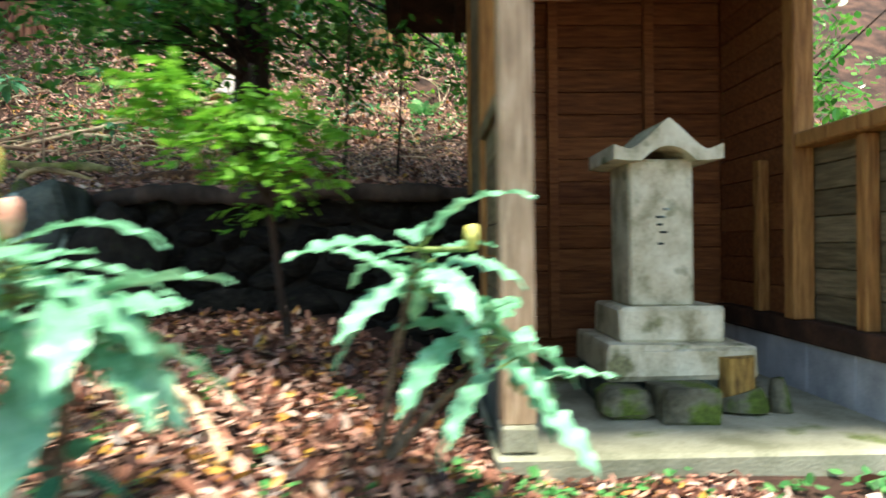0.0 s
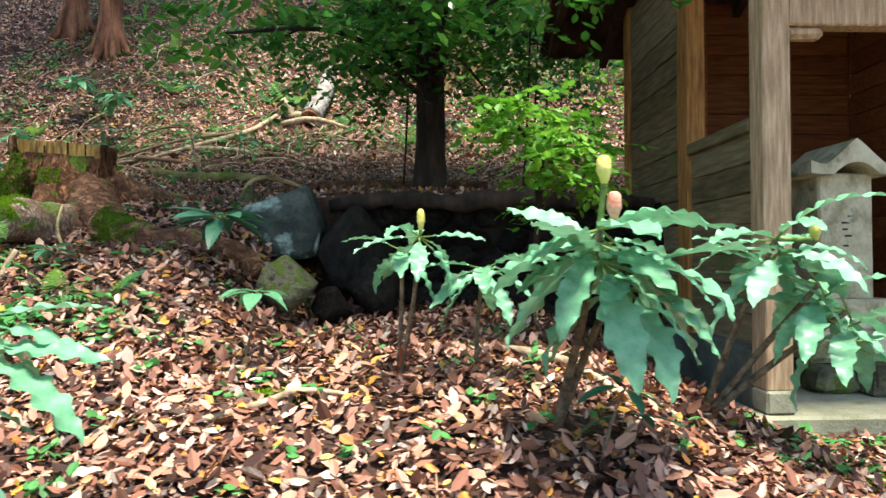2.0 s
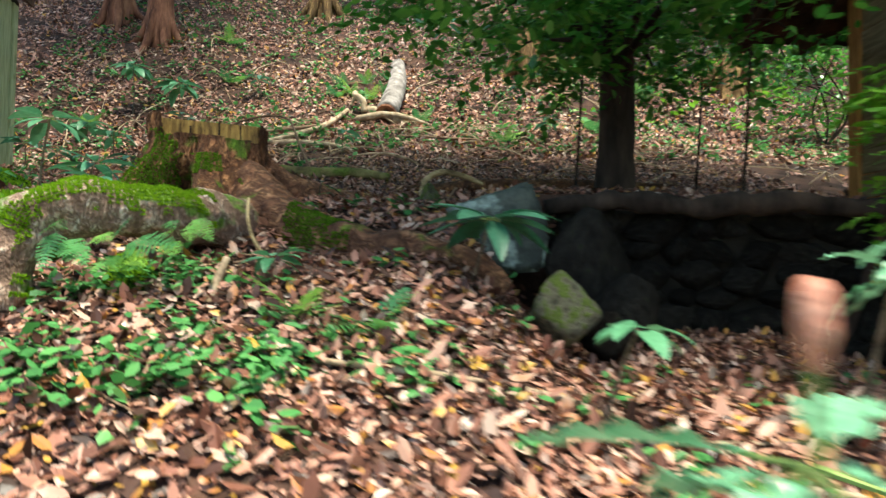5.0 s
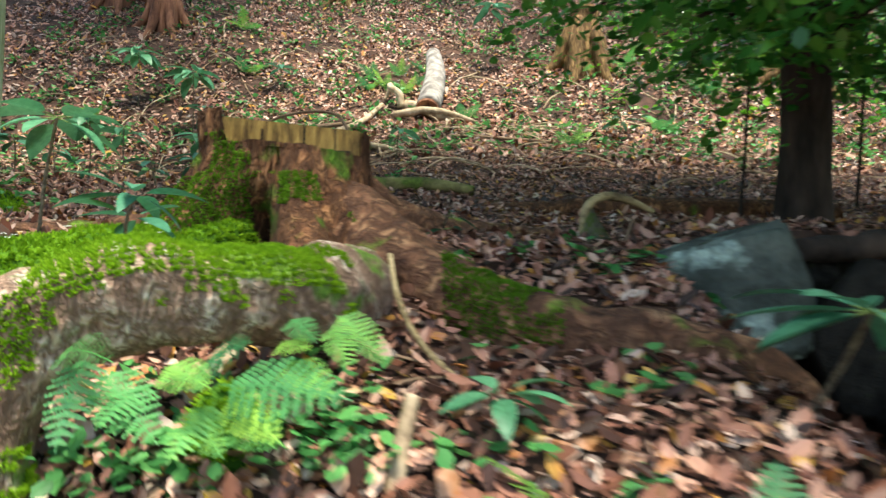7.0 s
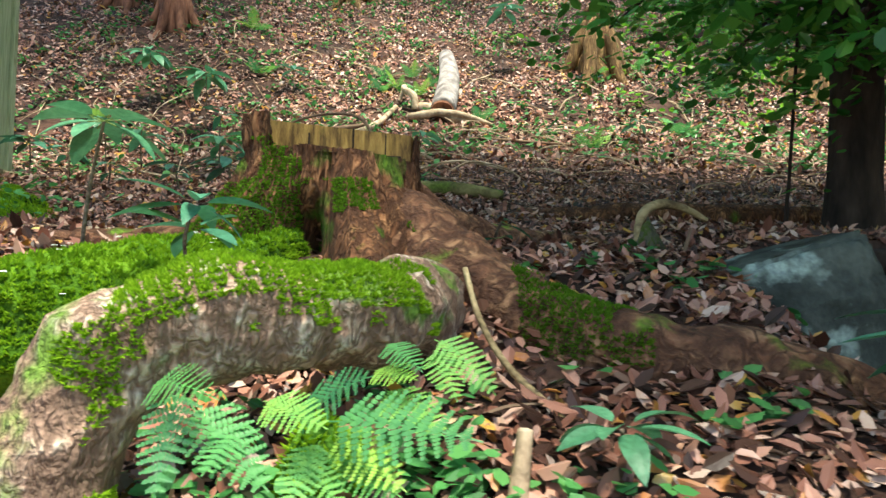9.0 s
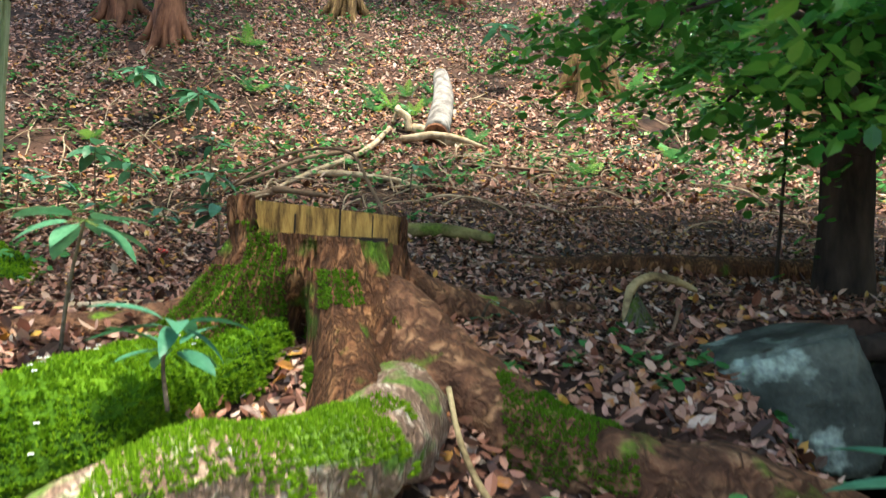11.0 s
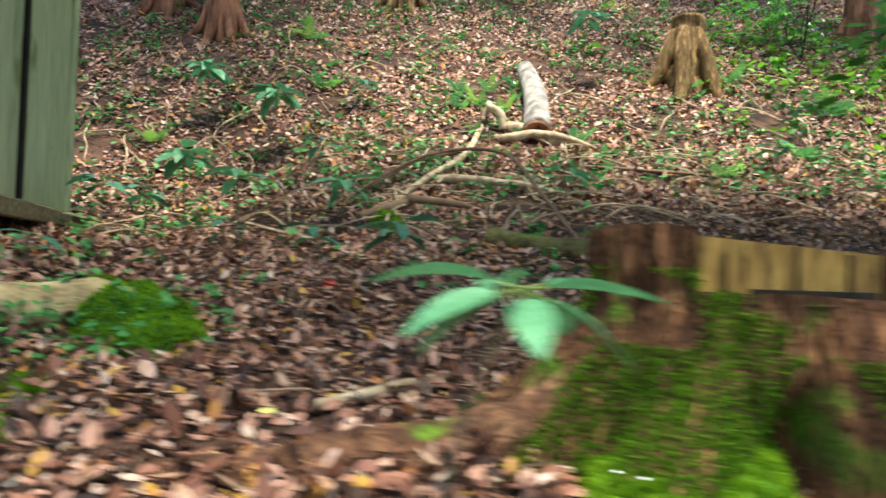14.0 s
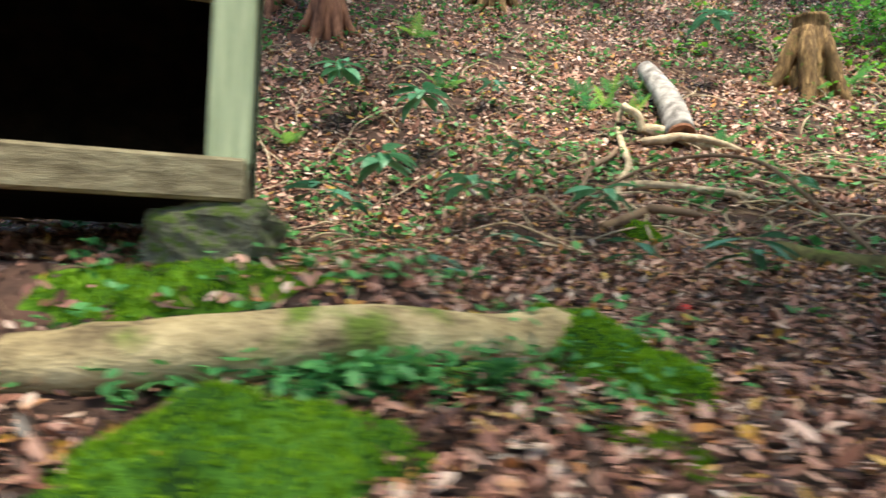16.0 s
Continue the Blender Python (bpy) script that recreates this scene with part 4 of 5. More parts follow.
# ---- fallen leaves ----
def litter(name, x0, x1, y0, y1, per, lo, hi, label):
    n = int((x1 - x0) * (y1 - y0) * per)
    P, S, H, T, N = [], [], [], [], []
    for _ in range(n):
        x, y = rnd.uniform(x0, x1), rnd.uniform(y0, y1)
        if x > .6 and 2.9 < y < 5.4:
            continue
        if x > -1.55 and 4.25 < y < 4.45:
            continue
        if x < -6.2 and 4.75 < y < 5.5 and rnd.random() < .8:
            continue
        clump = noise.noise((x * 1.3, y * 1.3, 5))
        if rnd.random() > (.84 + .55 * clump if y < 7 else .56 + .9 * clump):
            continue
        P.append((x, y, ground_z(x, y) + rnd.uniform(.003, .042 if y < 8 else .03)))
        S.append(rnd.uniform(lo, hi) * (.7 + .6 * rnd.random() ** 2))
        H.append(rnd.uniform(0, 6.28))
        T.append(rnd.gauss(.05, .36))
        nx, ny, nz = slope_normal(x, y)
        k = math.sqrt(nx * nx + ny * ny + nz * nz)
        N.append((nx / k + rnd.gauss(0, .24), ny / k + rnd.gauss(0, .24), nz / k))
    v, f = leaf_soup(P, np.array(S), np.array(H), np.array(T), N, .45, .4, .85)
    soup(name, v, f, LITTER, label, "fallen leaves")


litter("leaf_litter", -7.0, 1.6, 1.0, 4.3, 3300, .024, .075, "dry brown and pinkish fallen leaves near the path")
litter("leaf_litter", -8.0, 1.2, 4.3, 8.0, 2600, .022, .065, "dry brown fallen leaves round the stump")
litter("leaf_litter", -11, 6, 8.0, 17.0, 1150, .04, .105, "brown fallen leaves over the wooded slope")
litter("leaf_litter", -6.0, 3, -1.5, 1.0, 200, .07, .12, "dry brown fallen leaves on the path")


# ---- plants ----
def blade(name, length, width, material, waves=0.0, lobes=6, droop=.5, nl=14, fold=.12):
    """A long leaf along +x from its stalk, bending down; waves roughens its margin into lobes."""
    me = bpy.data.meshes.new(name)
    vs, fs = [], []
    for i in range(nl + 1):
        s = i / nl
        w = width * .5 * math.sin(math.pi * min(1, s ** (1.05 if waves else .8) * .97 + .03)) ** .8
        if waves:
            w *= .82 + 2.2 * waves * ((s * lobes) % 1.0) ** 1.1 * (1 - .4 * s)
        if i == 0:
            w = width * .03
        cx, cz = length * (s - droop * droop * s ** 3 / 6), -length * droop * s * s / 2
        for j, t in enumerate((-1, -.5, 0, .5, 1)):
            z = cz + abs(t) * w * fold * 2 + waves * .75 * width * .5 * abs(t) * math.sin(s * lobes * 6.283 + (2 if t > 0 else 0))
            vs.append((cx + (.02 * length * math.sin(s * lobes * 6.283) if abs(t) == 1 and waves else 0), w * t, z))
    for i in range(nl):
        for j in range(4):
            k = i * 5 + j
            fs.append((k, k + 5, k + 6, k + 1))
    me.from_pydata(vs, [], fs)
    me.materials.append(material)
    me.polygons.foreach_set("use_smooth", [True] * len(fs))
    return me


WAVY = [blade("leaf", 1, .31, LEAFBLUE, .2, 4.6, .5, 40), blade("leaf", 1, .27, LEAFBLUE, .24, 5.2, .75, 40), blade("leaf", 1, .34, LEAFBLUE, .18, 4.3, .3, 40), blade("leaf", 1, .29, LEAFBLUE, .22, 4.8, .95, 40)]
OVAL = [blade("leaf", 1, .34, LEAFDARK, 0, 1, .3, 8), blade("leaf", 1, .3, LEAFDARK, 0, 1, .6, 8)]
OVALBLUE = [blade("leaf", 1, .42, LEAFMID, 0, 1, .3, 10), blade("leaf", 1, .38, LEAFMID, 0, 1, .55, 10)]
OVALMID = [blade("leaf", 1, .44, LEAFMID, 0, 1, .5, 10), blade("leaf", 1, .4, LEAFMID, 0, 1, .8, 10)]


def whorl_plant(base, crown, leaves, length, meshes, label, stem_r=.012, tiers=1, pitch=(-.5, .5), bud=None, stem_mat=STEM, red=0.0, group="", start=0.0, petiole=.06, name="shrub", tier_gap=.06, heads=None):
    """Leaves in a whorl at the top of a bare stem. heads: more stem tops."""
    th = thing(name, label, "plant", group, at=base)
    back = local(th)
    tops = [Vector(crown)] + [Vector(h) for h in (heads or [])]
    b = Vector(base)
    for k, top in enumerate(tops):
        mid = b.lerp(top, .5) + Vector((rnd.uniform(-.02, .02), rnd.uniform(-.02, .02), 0))
        bm = tube([b - Vector((0, 0, .04)), mid, top], [stem_r, stem_r * .85, stem_r * .6], 7, .12, 20)
        bm.transform(back)
        part("stem", bm, stem_mat, th, smooth=True)
        if red and k == 0:
            bm = tube([b - Vector((0, 0, .03)), b.lerp(mid, red)], [stem_r * 1.25, stem_r * 1.1], 7, .15, 20)
            bm.transform(back)
            part("stem_base", bm, REDSTEM, th, "reddish lower stem", smooth=True)
        n = leaves if k == 0 else max(4, leaves * 2 // 3)
        for i in range(n):
            tier = i % tiers
            a = start + i * 2.399 + rnd.uniform(-.2, .2)
            up = pitch[0] + (pitch[1] - pitch[0]) * (i / max(1, n - 1)) + rnd.uniform(-.1, .1)
            at = top - Vector((0, 0, tier * tier_gap)) - Vector(base)
            d = Vector((math.cos(a) * math.cos(up), math.sin(a) * math.cos(up), math.sin(up)))
            ln = length * rnd.uniform(.75, 1.1)
            ob = piece("leaf", rnd.choice(meshes), None, th)
            ob.matrix_basis = Matrix.LocRotScale(at + d * petiole * .9, Euler((rnd.uniform(-.35, .35), -up, a)), (ln, ln, ln))
            if petiole > .03:
                bm = tube([at, at + d * petiole], [stem_r * .3, stem_r * .25], 5, 0, 1, cap=False)
                part("leaf_stalk", bm, GREENSTEM, th)
    for p, m in (bud or ()):
        q = Vector(p)
        bm = tube([Vector(crown), q - Vector((0, 0, .03))], [stem_r * .6, stem_r * .55], 6, 0, 1)
        bm.transform(back)
        part("flower_stalk", bm, GREENSTEM, th, smooth=True)
        bm = tube([q - Vector((0, 0, .035)), q, q + Vector((0, 0, .035)), q + Vector((0, 0, .045))], [stem_r * .5, stem_r * 1.4, stem_r * 1.2, stem_r * .4], 8, .08, 30)
        bm.transform(back)
        part("bud", bm, m, th, smooth=True)
    return th


big = "tall wavy-leaved shrubs by the path"
whorl_plant((-.55, 2.08, .34), (-.47, 1.78, .98), 23, .34, WAVY, "tall shrub with long wavy blue-green leaves and a yellow bud", .016, 3, (-.8, .4), [((-.467, 1.74, 1.14), BUD), ((-.437, 1.75, 1.04), PINKBUD)], red=.28, group=big, tier_gap=.045, name="wavy_leaf_shrub", heads=[(-.37, 1.84, .9)])
whorl_plant((.2, 2.66, .24), (.36, 2.35, .97), 16, .33, WAVY, "leaning shrub with wavy leaves before the shed post", .016, 3, (-.8, .8), [((.514, 2.355, 1.0), BUD)], group=big, start=.8, heads=[(.53, 2.36, .8), (.62, 2.33, .7)], name="wavy_leaf_shrub")
whorl_plant((-1.08, 2.57, .43), (-.99, 2.36, .98), 8, .23, WAVY, "slender shrub with wavy leaves over the litter", .011, 1, (-.75, .4), [((-.985, 2.355, 1.04), BUD)], red=.45, group=big, heads=[(-1.06, 2.45, .93)], name="wavy_leaf_shrub")
whorl_plant((-.76, 2.6, .42), (-.74, 2.45, .86), 11, .25, WAVY, "slender shrub with drooping wavy leaves", .011, 1, (-.9, .3), red=.4, group=big, start=.5, name="wavy_leaf_shrub")
whorl_plant((-2.0, 1.5, .2), (-1.95, 1.38, .76), 18, .29, WAVY, "wavy-leaved shrub close to the path with a pink bud", .011, 2, (-.75, .25), [((-1.965, 1.36, .88), PINKBUD)], group=big, start=.3, heads=[(-2.12, 1.32, .6)], name="wavy_leaf_shrub")
low = "low broad-leaved seedlings"
whorl_plant((-1.74, 2.72, .5), (-1.67, 2.64, .76), 8, .16, OVALMID, "small seedling with a whorl of oval leaves", .006, 1, (-.2, .25), group=low, petiole=.03, name="seedling")
whorl_plant((-2.1, 3.45, .85), (-2.03, 3.3, 1.12), 15, .29, OVAL, "dark green broad-leaved seedling by the boulder", .008, 1, (-.35, .3), group=low, petiole=.04, name="seedling")
whorl_plant((-4.25, 4.12, 1.2), (-4.13, 3.99, 1.62), 10, .18, OVALBLUE, "seedling with eight large oval leaves beside the stump", .007, 1, (-.45, .3), group=low, petiole=.045, name="seedling")
whorl_plant((-3.78, 3.74, 1.18), (-3.76, 3.7, 1.36), 13, .17, OVAL, "narrow-leaved seedling growing on the mossy root", .006, 2, (-.35, .45), group=low, petiole=.03, name="seedling")
whorl_plant((-2.83, 3.22, .78), (-2.84, 3.2, .95), 9, .13, OVALMID, "narrow-leaved seedling in the leaves before the root", .006, 1, (-.3, .4), group=low, petiole=.03, name="seedling")
whorl_plant((-.45, 1.86, .32), (-.38, 1.84, .52), 7, .16, OVAL, "dark seedling at the foot of the tall shrub", .005, 2, (-.4, .2), group=low, petiole=.03, tier_gap=.08, name="seedling")
for x, y, h, n, ln in ((-6.8, 10.7, .75, 12, .34), (-5.85, 10.1, .8, 13, .36), (-6.08, 8.1, .66, 11, .28), (-6.5, 7.6, .42, 10, .26), (-5.5, 7.5, .35, 8, .22), (-4.75, 7.15, .3, 9, .22), (-5.1, 8.2, .4, 8, .2), (-4.37, 6.1, .3, 10, .2), (-6.3, 7.9, .35, 8, .2), (-1.95, 12.0, 1.1, 9, .36), (-5.35, 6.6, .16, 7, .14), (-4.75, 6.35, .2, 8, .15), (-3.2, 7.8, .3, 7, .18), (-.6, 9.5, .3, 8, .25), (-5.0, 11.2, .35, 8, .26), (-2.9, 4.55, .12, 4, .1), (-5.75, 5.6, .14, 6, .12)):
    whorl_plant(on(x, y), (x + rnd.uniform(-.05, .05), y - .05, ground_z(x, y) + h), n, ln, rnd.choice((OVAL, OVALMID)), "blue-green broad-leaved seedling on the slope", .008, 2, (-.3, .2), group="seedlings on the slope", petiole=.04, name="seedling")


# ---- ferns ----
def frond_mesh(seed, pairs=15, droop=.6):
    """One fern frond along +x, a metre long: pinnae in pairs, each cut into small lobes."""
    rr = random.Random(seed)
    vs, fs = [], []
    for i in range(pairs):
        s = .12 + .86 * i / pairs
        x, z = s - droop ** 2 * s ** 3 / 6, -droop * s * s / 2 + .12 * s
        ln = .25 * math.sin(math.pi * min(1, .3 + s * .7)) ** .9 + .015
        for side in (1, -1):
            lean = .32
            d = Vector((math.sin(lean), side * math.cos(lean), -.12 + rr.uniform(-.08, .08)))
            q = Vector((d.y, -d.x, 0)) * side
            lobes = 7
            for k in range(lobes):
                a, b = k / lobes, (k + .95) / lobes
                w = .045 * (1 - a * .7) * rr.uniform(.75, 1.1)
                p0, p1 = Vector((x, 0, z)) + d * ln * a, Vector((x, 0, z)) + d * ln * b
                for e in (1, -1):
                    o = len(vs)
                    tip = p0.lerp(p1, .75) + q * w * e + Vector((0, 0, .004))
                    vs += [tuple(p0), tuple(p1), tuple(tip), tuple(p0 + q * w * e * .8)]
                    fs.append((o, o + 1, o + 2, o + 3))
    for i in range(12):
        s0, s1 = i / 12, (i + 1) / 12
        o = len(vs)
        for s in (s0, s1):
            x, z = s - droop ** 2 * s ** 3 / 6, -droop * s * s / 2 + .12 * s
            vs += [(x, -.006, z - .004), (x, .006, z - .004)]
        fs.append((o, o + 1, o + 3, o + 2))
    me = bpy.data.meshes.new("frond")
    me.from_pydata(vs, [], fs)
    me.materials.append(FERN)
    return me


FRONDS = [frond_mesh(1, 10, .5), frond_mesh(2, 11, .8), frond_mesh(3, 10, .3)]


def fern(x, y, n, ln, label, a0=0, spread=6.28, up=(.2, .8), z=None):
    th = thing("fern", label, "fern", "ferns", at=(x, y, ground_z(x, y) if z is None else z))
    for i in range(n):
        a, u = a0 + spread * (i + rnd.uniform(-.2, .2)) / max(1, n), rnd.uniform(*up)
        s = ln * rnd.uniform(.7, 1.15)
        ob = piece("frond", rnd.choice(FRONDS), None, th)
        ob.matrix_basis = Matrix.LocRotScale((0, 0, 0), Euler((rnd.uniform(-.4, .4), -u, a)), (s, s, s))


def fern_at(label, fronds):
    """A fern whose fronds run from a base to a tip."""
    th = thing("fern", label, "fern", "ferns", at=fronds[0][0])
    for b, t in fronds:
        d = Vector(t) - Vector(b)
        d.z += .06 * d.length
        ob = piece("frond", rnd.choice(FRONDS), None, th)
        z = (Vector((0, -.75, .75)) - d.normalized() * Vector((0, -.75, .75)).dot(d.normalized())).normalized()
        x = d.normalized()
        y = z.cross(x)
        turn = Matrix((x, y, z)).transposed().to_quaternion()
        s = d.length * rnd.uniform(.92, 1.08)
        ob.matrix_basis = Matrix.LocRotScale(Vector(b) - th.location, turn, (s, s, s))


near = "bright green fern hanging under the arching root"
fern_at(near, [((-3.57, 3.1, 1.03), (-3.56, 2.98, .87)), ((-3.55, 3.1, 1.0), (-3.4, 2.98, .9)), ((-3.61, 3.1, 1.03), (-3.5, 2.98, 1.06))])
fern_at(near, [((-3.46, 3.1, .98), (-3.49, 2.96, .93)), ((-3.44, 3.1, 1.01), (-3.32, 2.98, .99)), ((-3.39, 3.1, .99), (-3.26, 2.98, 1.07)), ((-3.39, 3.1, .93), (-3.31, 2.98, .9))])
fern_at(near, [((-3.34, 3.1, .98), (-3.12, 2.98, .99)), ((-3.33, 3.1, .96), (-3.22, 2.98, .92)), ((-3.32, 3.1, .92), (-3.22, 2.98, .9)), ((-3.35, 3.1, .95), (-3.38, 2.96, .88))])
fern_at(near, [((-3.28, 3.28, 1.03), (-3.2, 3.16, 1.03)), ((-3.26, 3.28, 1.08), (-3.19, 3.16, 1.05)), ((-3.26, 3.26, 1.0), (-3.16, 3.12, .95))])
fern_at(near, [((-3.17, 3.28, 1.09), (-3.05, 3.16, 1.02)), ((-3.17, 3.28, 1.07), (-3.13, 3.14, 1.0))])
fern(-5.75, 5.03, 5, .26, "fern at the foot of the pale log", -2.4, 3.0, (.1, .8))
fern(-5.6, 5.02, 5, .22, "fern at the foot of the pale log", -2.4, 2.6, (.2, .8))
fern(-6.05, 4.92, 4, .2, "fern at the foot of the pale log", -2.4, 2.4, (.1, .8))
fern(-2.45, 2.95, 6, .24, "fern clump at the foot of the bank")
fern(-2.7, 3.0, 6, .24, "fern clump at the foot of the bank")
for x, y, s in ((-3.2, 11.2, .42), (-3.5, 11.4, .4), (-3.75, 11.3, .38), (-3.0, 11.5, .4), (-3.3, 11.8, .36), (-3.7, 11.7, .4), (-2.9, 11.9, .4), (-2.4, 10.6, .4), (-.3, 12.1, .5), (.4, 12.4, .6), (-6.0, 12.8, .5), (-1.2, 9.2, .4), (.3, 10.3, .5), (1.4, 11.5, .6), (-7.3, 10.4, .4), (-5.6, 11.6, .4)):
    fern(x, y, 6, s * .85, "pale green fern on the slope", rnd.uniform(0, 6), 6.28, (.35, 1.05))


# ---- small herbs over the floor ----
def herbs(name, spots, lo, hi, material, label):
    P, S, H, T, N = [], [], [], [], []
    for x, y, h in spots:
        z = ground_z(x, y)
        for _ in range(rnd.randint(4, 9)):
            P.append((x + rnd.gauss(0, h * .5), y + rnd.gauss(0, h * .5), z + rnd.uniform(.02, h)))
            S.append(rnd.uniform(lo, hi))
            H.append(rnd.uniform(0, 6.28))
            T.append(rnd.uniform(-.5, .4))
            N.append((rnd.gauss(0, .3), rnd.gauss(-.1, .3), 1))
    v, f = leaf_soup(P, np.array(S), np.array(H), np.array(T), N, .3, .3, 1.15)
    soup(name, v, f, material, label, "herbs")


herbs("herb_cover", [(rnd.uniform(-2.9, .5), rnd.uniform(1.5, 3.3), .06) for _ in range(75)], .03, .055, HERB, "small green herbs among the fallen leaves")
herbs("herb_cover", [(rnd.gauss(-2.6, .25), rnd.gauss(2.72, .12), .1) for _ in range(22)], .03, .06, HERB, "small green herbs below the root")
herbs("herb_cover", [(rnd.gauss(-3.15, .3), rnd.gauss(2.72, .12), .09) for _ in range(75)], .03, .065, HERB, "dense low green herbs before the arching root")
herbs("herb_cover", [(rnd.uniform(.3, 2.6), rnd.uniform(2.3, 2.9), .05) for _ in range(80)], .03, .06, HERB, "low green weeds before the slab")
herbs("herb_cover", [(rnd.uniform(-6.8, -5.2), rnd.uniform(4.75, 5.7), .08) for _ in range(70)], .03, .055, HERB, "small green herbs along the pale log")
herbs("herb_cover", [(rnd.gauss(-5.9, .22), rnd.gauss(4.93, .05), .1) for _ in range(60)], .03, .06, HERB, "bright green herbs crowding the foot of the log")
herbs("herb_cover", [(rnd.gauss(-5.22, .16), rnd.gauss(5.2, .12), .2) for _ in range(26)], .025, .05, HERB, "small green leaves growing through the moss")
herbs("herb_cover", [(rnd.gauss(-3.3, .25), rnd.gauss(3.2, .1), .08) for _ in range(60)], .025, .05, HERB, "small blue-green herbs under the root")
herbs("herb_cover", [(rnd.uniform(-3, -1.6), rnd.uniform(3.3, 4.6), .06) for _ in range(24)], .04, .07, HERB, "small green seedlings among brown leaves")
herbs("herb_cover", [(rnd.uniform(-9, 5), 8 + 8 * rnd.random(), .13) for _ in range(1500)], .045, .1, HERB, "green undergrowth dotted over the slope")
herbs("herb_cover", [(rnd.gauss(2.8, 1.7), rnd.gauss(12.8, 1.3), .22) for _ in range(200)], .08, .16, LEAFBRIGHT, "bright green undergrowth on the slope")
herbs("herb_cover", [(rnd.uniform(-7, -3), rnd.uniform(5.6, 8.5), .08) for _ in range(70)], .04, .08, HERB, "small green herbs round the brush heap")
fl = stick("red_flower", [(-4.66, 6.0, 1.5), (-4.67, 6.01, 1.54), (-4.67, 6.01, 1.56)], [.006, .035, .02], RED, "small fallen red flower on the litter", "flower")
for x, y in ((-5.3, 4.42), (-4.62, 4.49), (-1.28, 1.87)):
    v, f = leaf_soup([on(x, y, .035)], np.array([.045]), np.array([.4]), np.array([0.1]), [(0, -.3, 1)], .3, .2, 1.1)
    soup("yellow_leaf", v, f, BUD, "single bright yellow fallen leaf", "leaf", kind="")


# ---- trees ----
def clump_crown(centres, leaves, radius, lo, hi, flat=.55):
    """Leaves set alternately along short drooping twigs that spread from each centre."""
    P, S, H, T, N = [], [], [], [], []
    for c in centres:
        k = leaves if isinstance(leaves, int) else leaves(c)
        per = 9
        for _ in range(max(1, k // per)):
            a, dz = rnd.uniform(0, 6.28), rnd.gauss(-.1, .3) * flat * 2
            o = Vector(c) + Vector((rnd.gauss(0, 1), rnd.gauss(0, 1), rnd.gauss(0, flat))) * radius * .3
            d = Vector((math.cos(a), math.sin(a), dz)) * radius * rnd.uniform(.7, 1.5)
            tilt = (rnd.gauss(0, .3), rnd.gauss(0, .3) - .1, 1)
            for i in range(per):
                t = (i + .5) / per
                P.append(tuple(o + d * t - Vector((0, 0, .3 * radius * t * t))))
                S.append(rnd.uniform(lo, hi))
                H.append(a + (.85 if i % 2 else -.85) * (1 - .5 * t) + rnd.gauss(0, .2))
                T.append(rnd.gauss(-.3, .25))
                N.append((tilt[0] + rnd.gauss(0, .15), tilt[1] + rnd.gauss(0, .15), 1))
    return leaf_soup(P, np.array(S), np.array(H), np.array(T), N, .25, .25, 1.0)


def tree(name, base, height, r, limbs, leaves, radius, lo, hi, label, bark, leafmat, lean=(0, 0), flare=1.2, seg=14):
    th = thing(name, label, "tree", at=base)
    b = Vector(base)
    top = b + Vector((lean[0], lean[1], height))
    bm = tube([b - Vector((0, 0, .25)), b + Vector((0, 0, .12)), b.lerp(top, .15), b.lerp(top, .5), top], [r * flare * 1.15, r * flare, r, r * .85, r * .3], seg, .12, 3)
    bm.transform(local(th))
    part("trunk", bm, bark, th, smooth=True)
    centres = []
    for h, tip, rr in limbs:
        s = b.lerp(top, h)
        e = Vector(tip)
        mid = s.lerp(e, .5) + Vector((0, 0, .12 * (e - s).length))
        bm = tube([s, mid, e], [rr, rr * .7, rr * .3], 7, .12, 8)
        bm.transform(local(th))
        part("limb", bm, bark, th, smooth=True)
        for t in (.35, .55, .75, .9, 1.0, 1.08):
            q = s.lerp(mid, min(1, 2 * t)) if t < .5 else mid.lerp(e, 2 * t - 1)
            centres.append(q + Vector((rnd.gauss(0, .12), rnd.gauss(0, .12), rnd.gauss(0, .08))) * (radius / .3))
    v, f = clump_crown(centres, leaves, radius, lo, hi)
    v = (np.array(v) - np.array(base)).tolist()
    soup("crown", v, f, leafmat, "", "", parent=th)
    return th


limbs = []
for x, y, z in ((-2.2, 3.9, 2.3), (-1.8, 3.4, 2.35), (-1.2, 3.2, 2.25), (-.7, 3.0, 2.3), (-.2, 3.3, 2.35), (-1.6, 4.3, 2.2), (-1.3, 4.3, 2.6), (-2.1, 4.6, 2.6), (-.4, 4.4, 2.6), (-1.6, 5.2, 2.5), (-2.3, 5.4, 2.75), (-1.2, 6.2, 2.6), (-1.9, 6.4, 2.9), (-1.0, 4.0, 3.0), (-2.0, 4.4, 3.2), (-.1, 4.6, 3.2), (-1.4, 5.8, 3.5), (-.5, 3.8, 3.3)):
    limbs.append((min(.75, max(.1, (z - 1.6) / 4.6)), (x, y, z), .028))
# Unseen high canopy, added to shade stump and bank; the path stays open
for k in range(120):
    a, d = k * 2.4, .4 + 4.6 * math.sqrt(k / 120)
    x, y, z = -2.9 + d * math.cos(a) * 1.15, 5.6 + d * math.sin(a) * .8, 5.4 + 1.8 * rnd.random()
    if y > (2.0 if x < -4.1 else 2.6 if x > -2.7 else 3.0):
        limbs.append((.55 + .4 * rnd.random(), (x, y, z), .03))
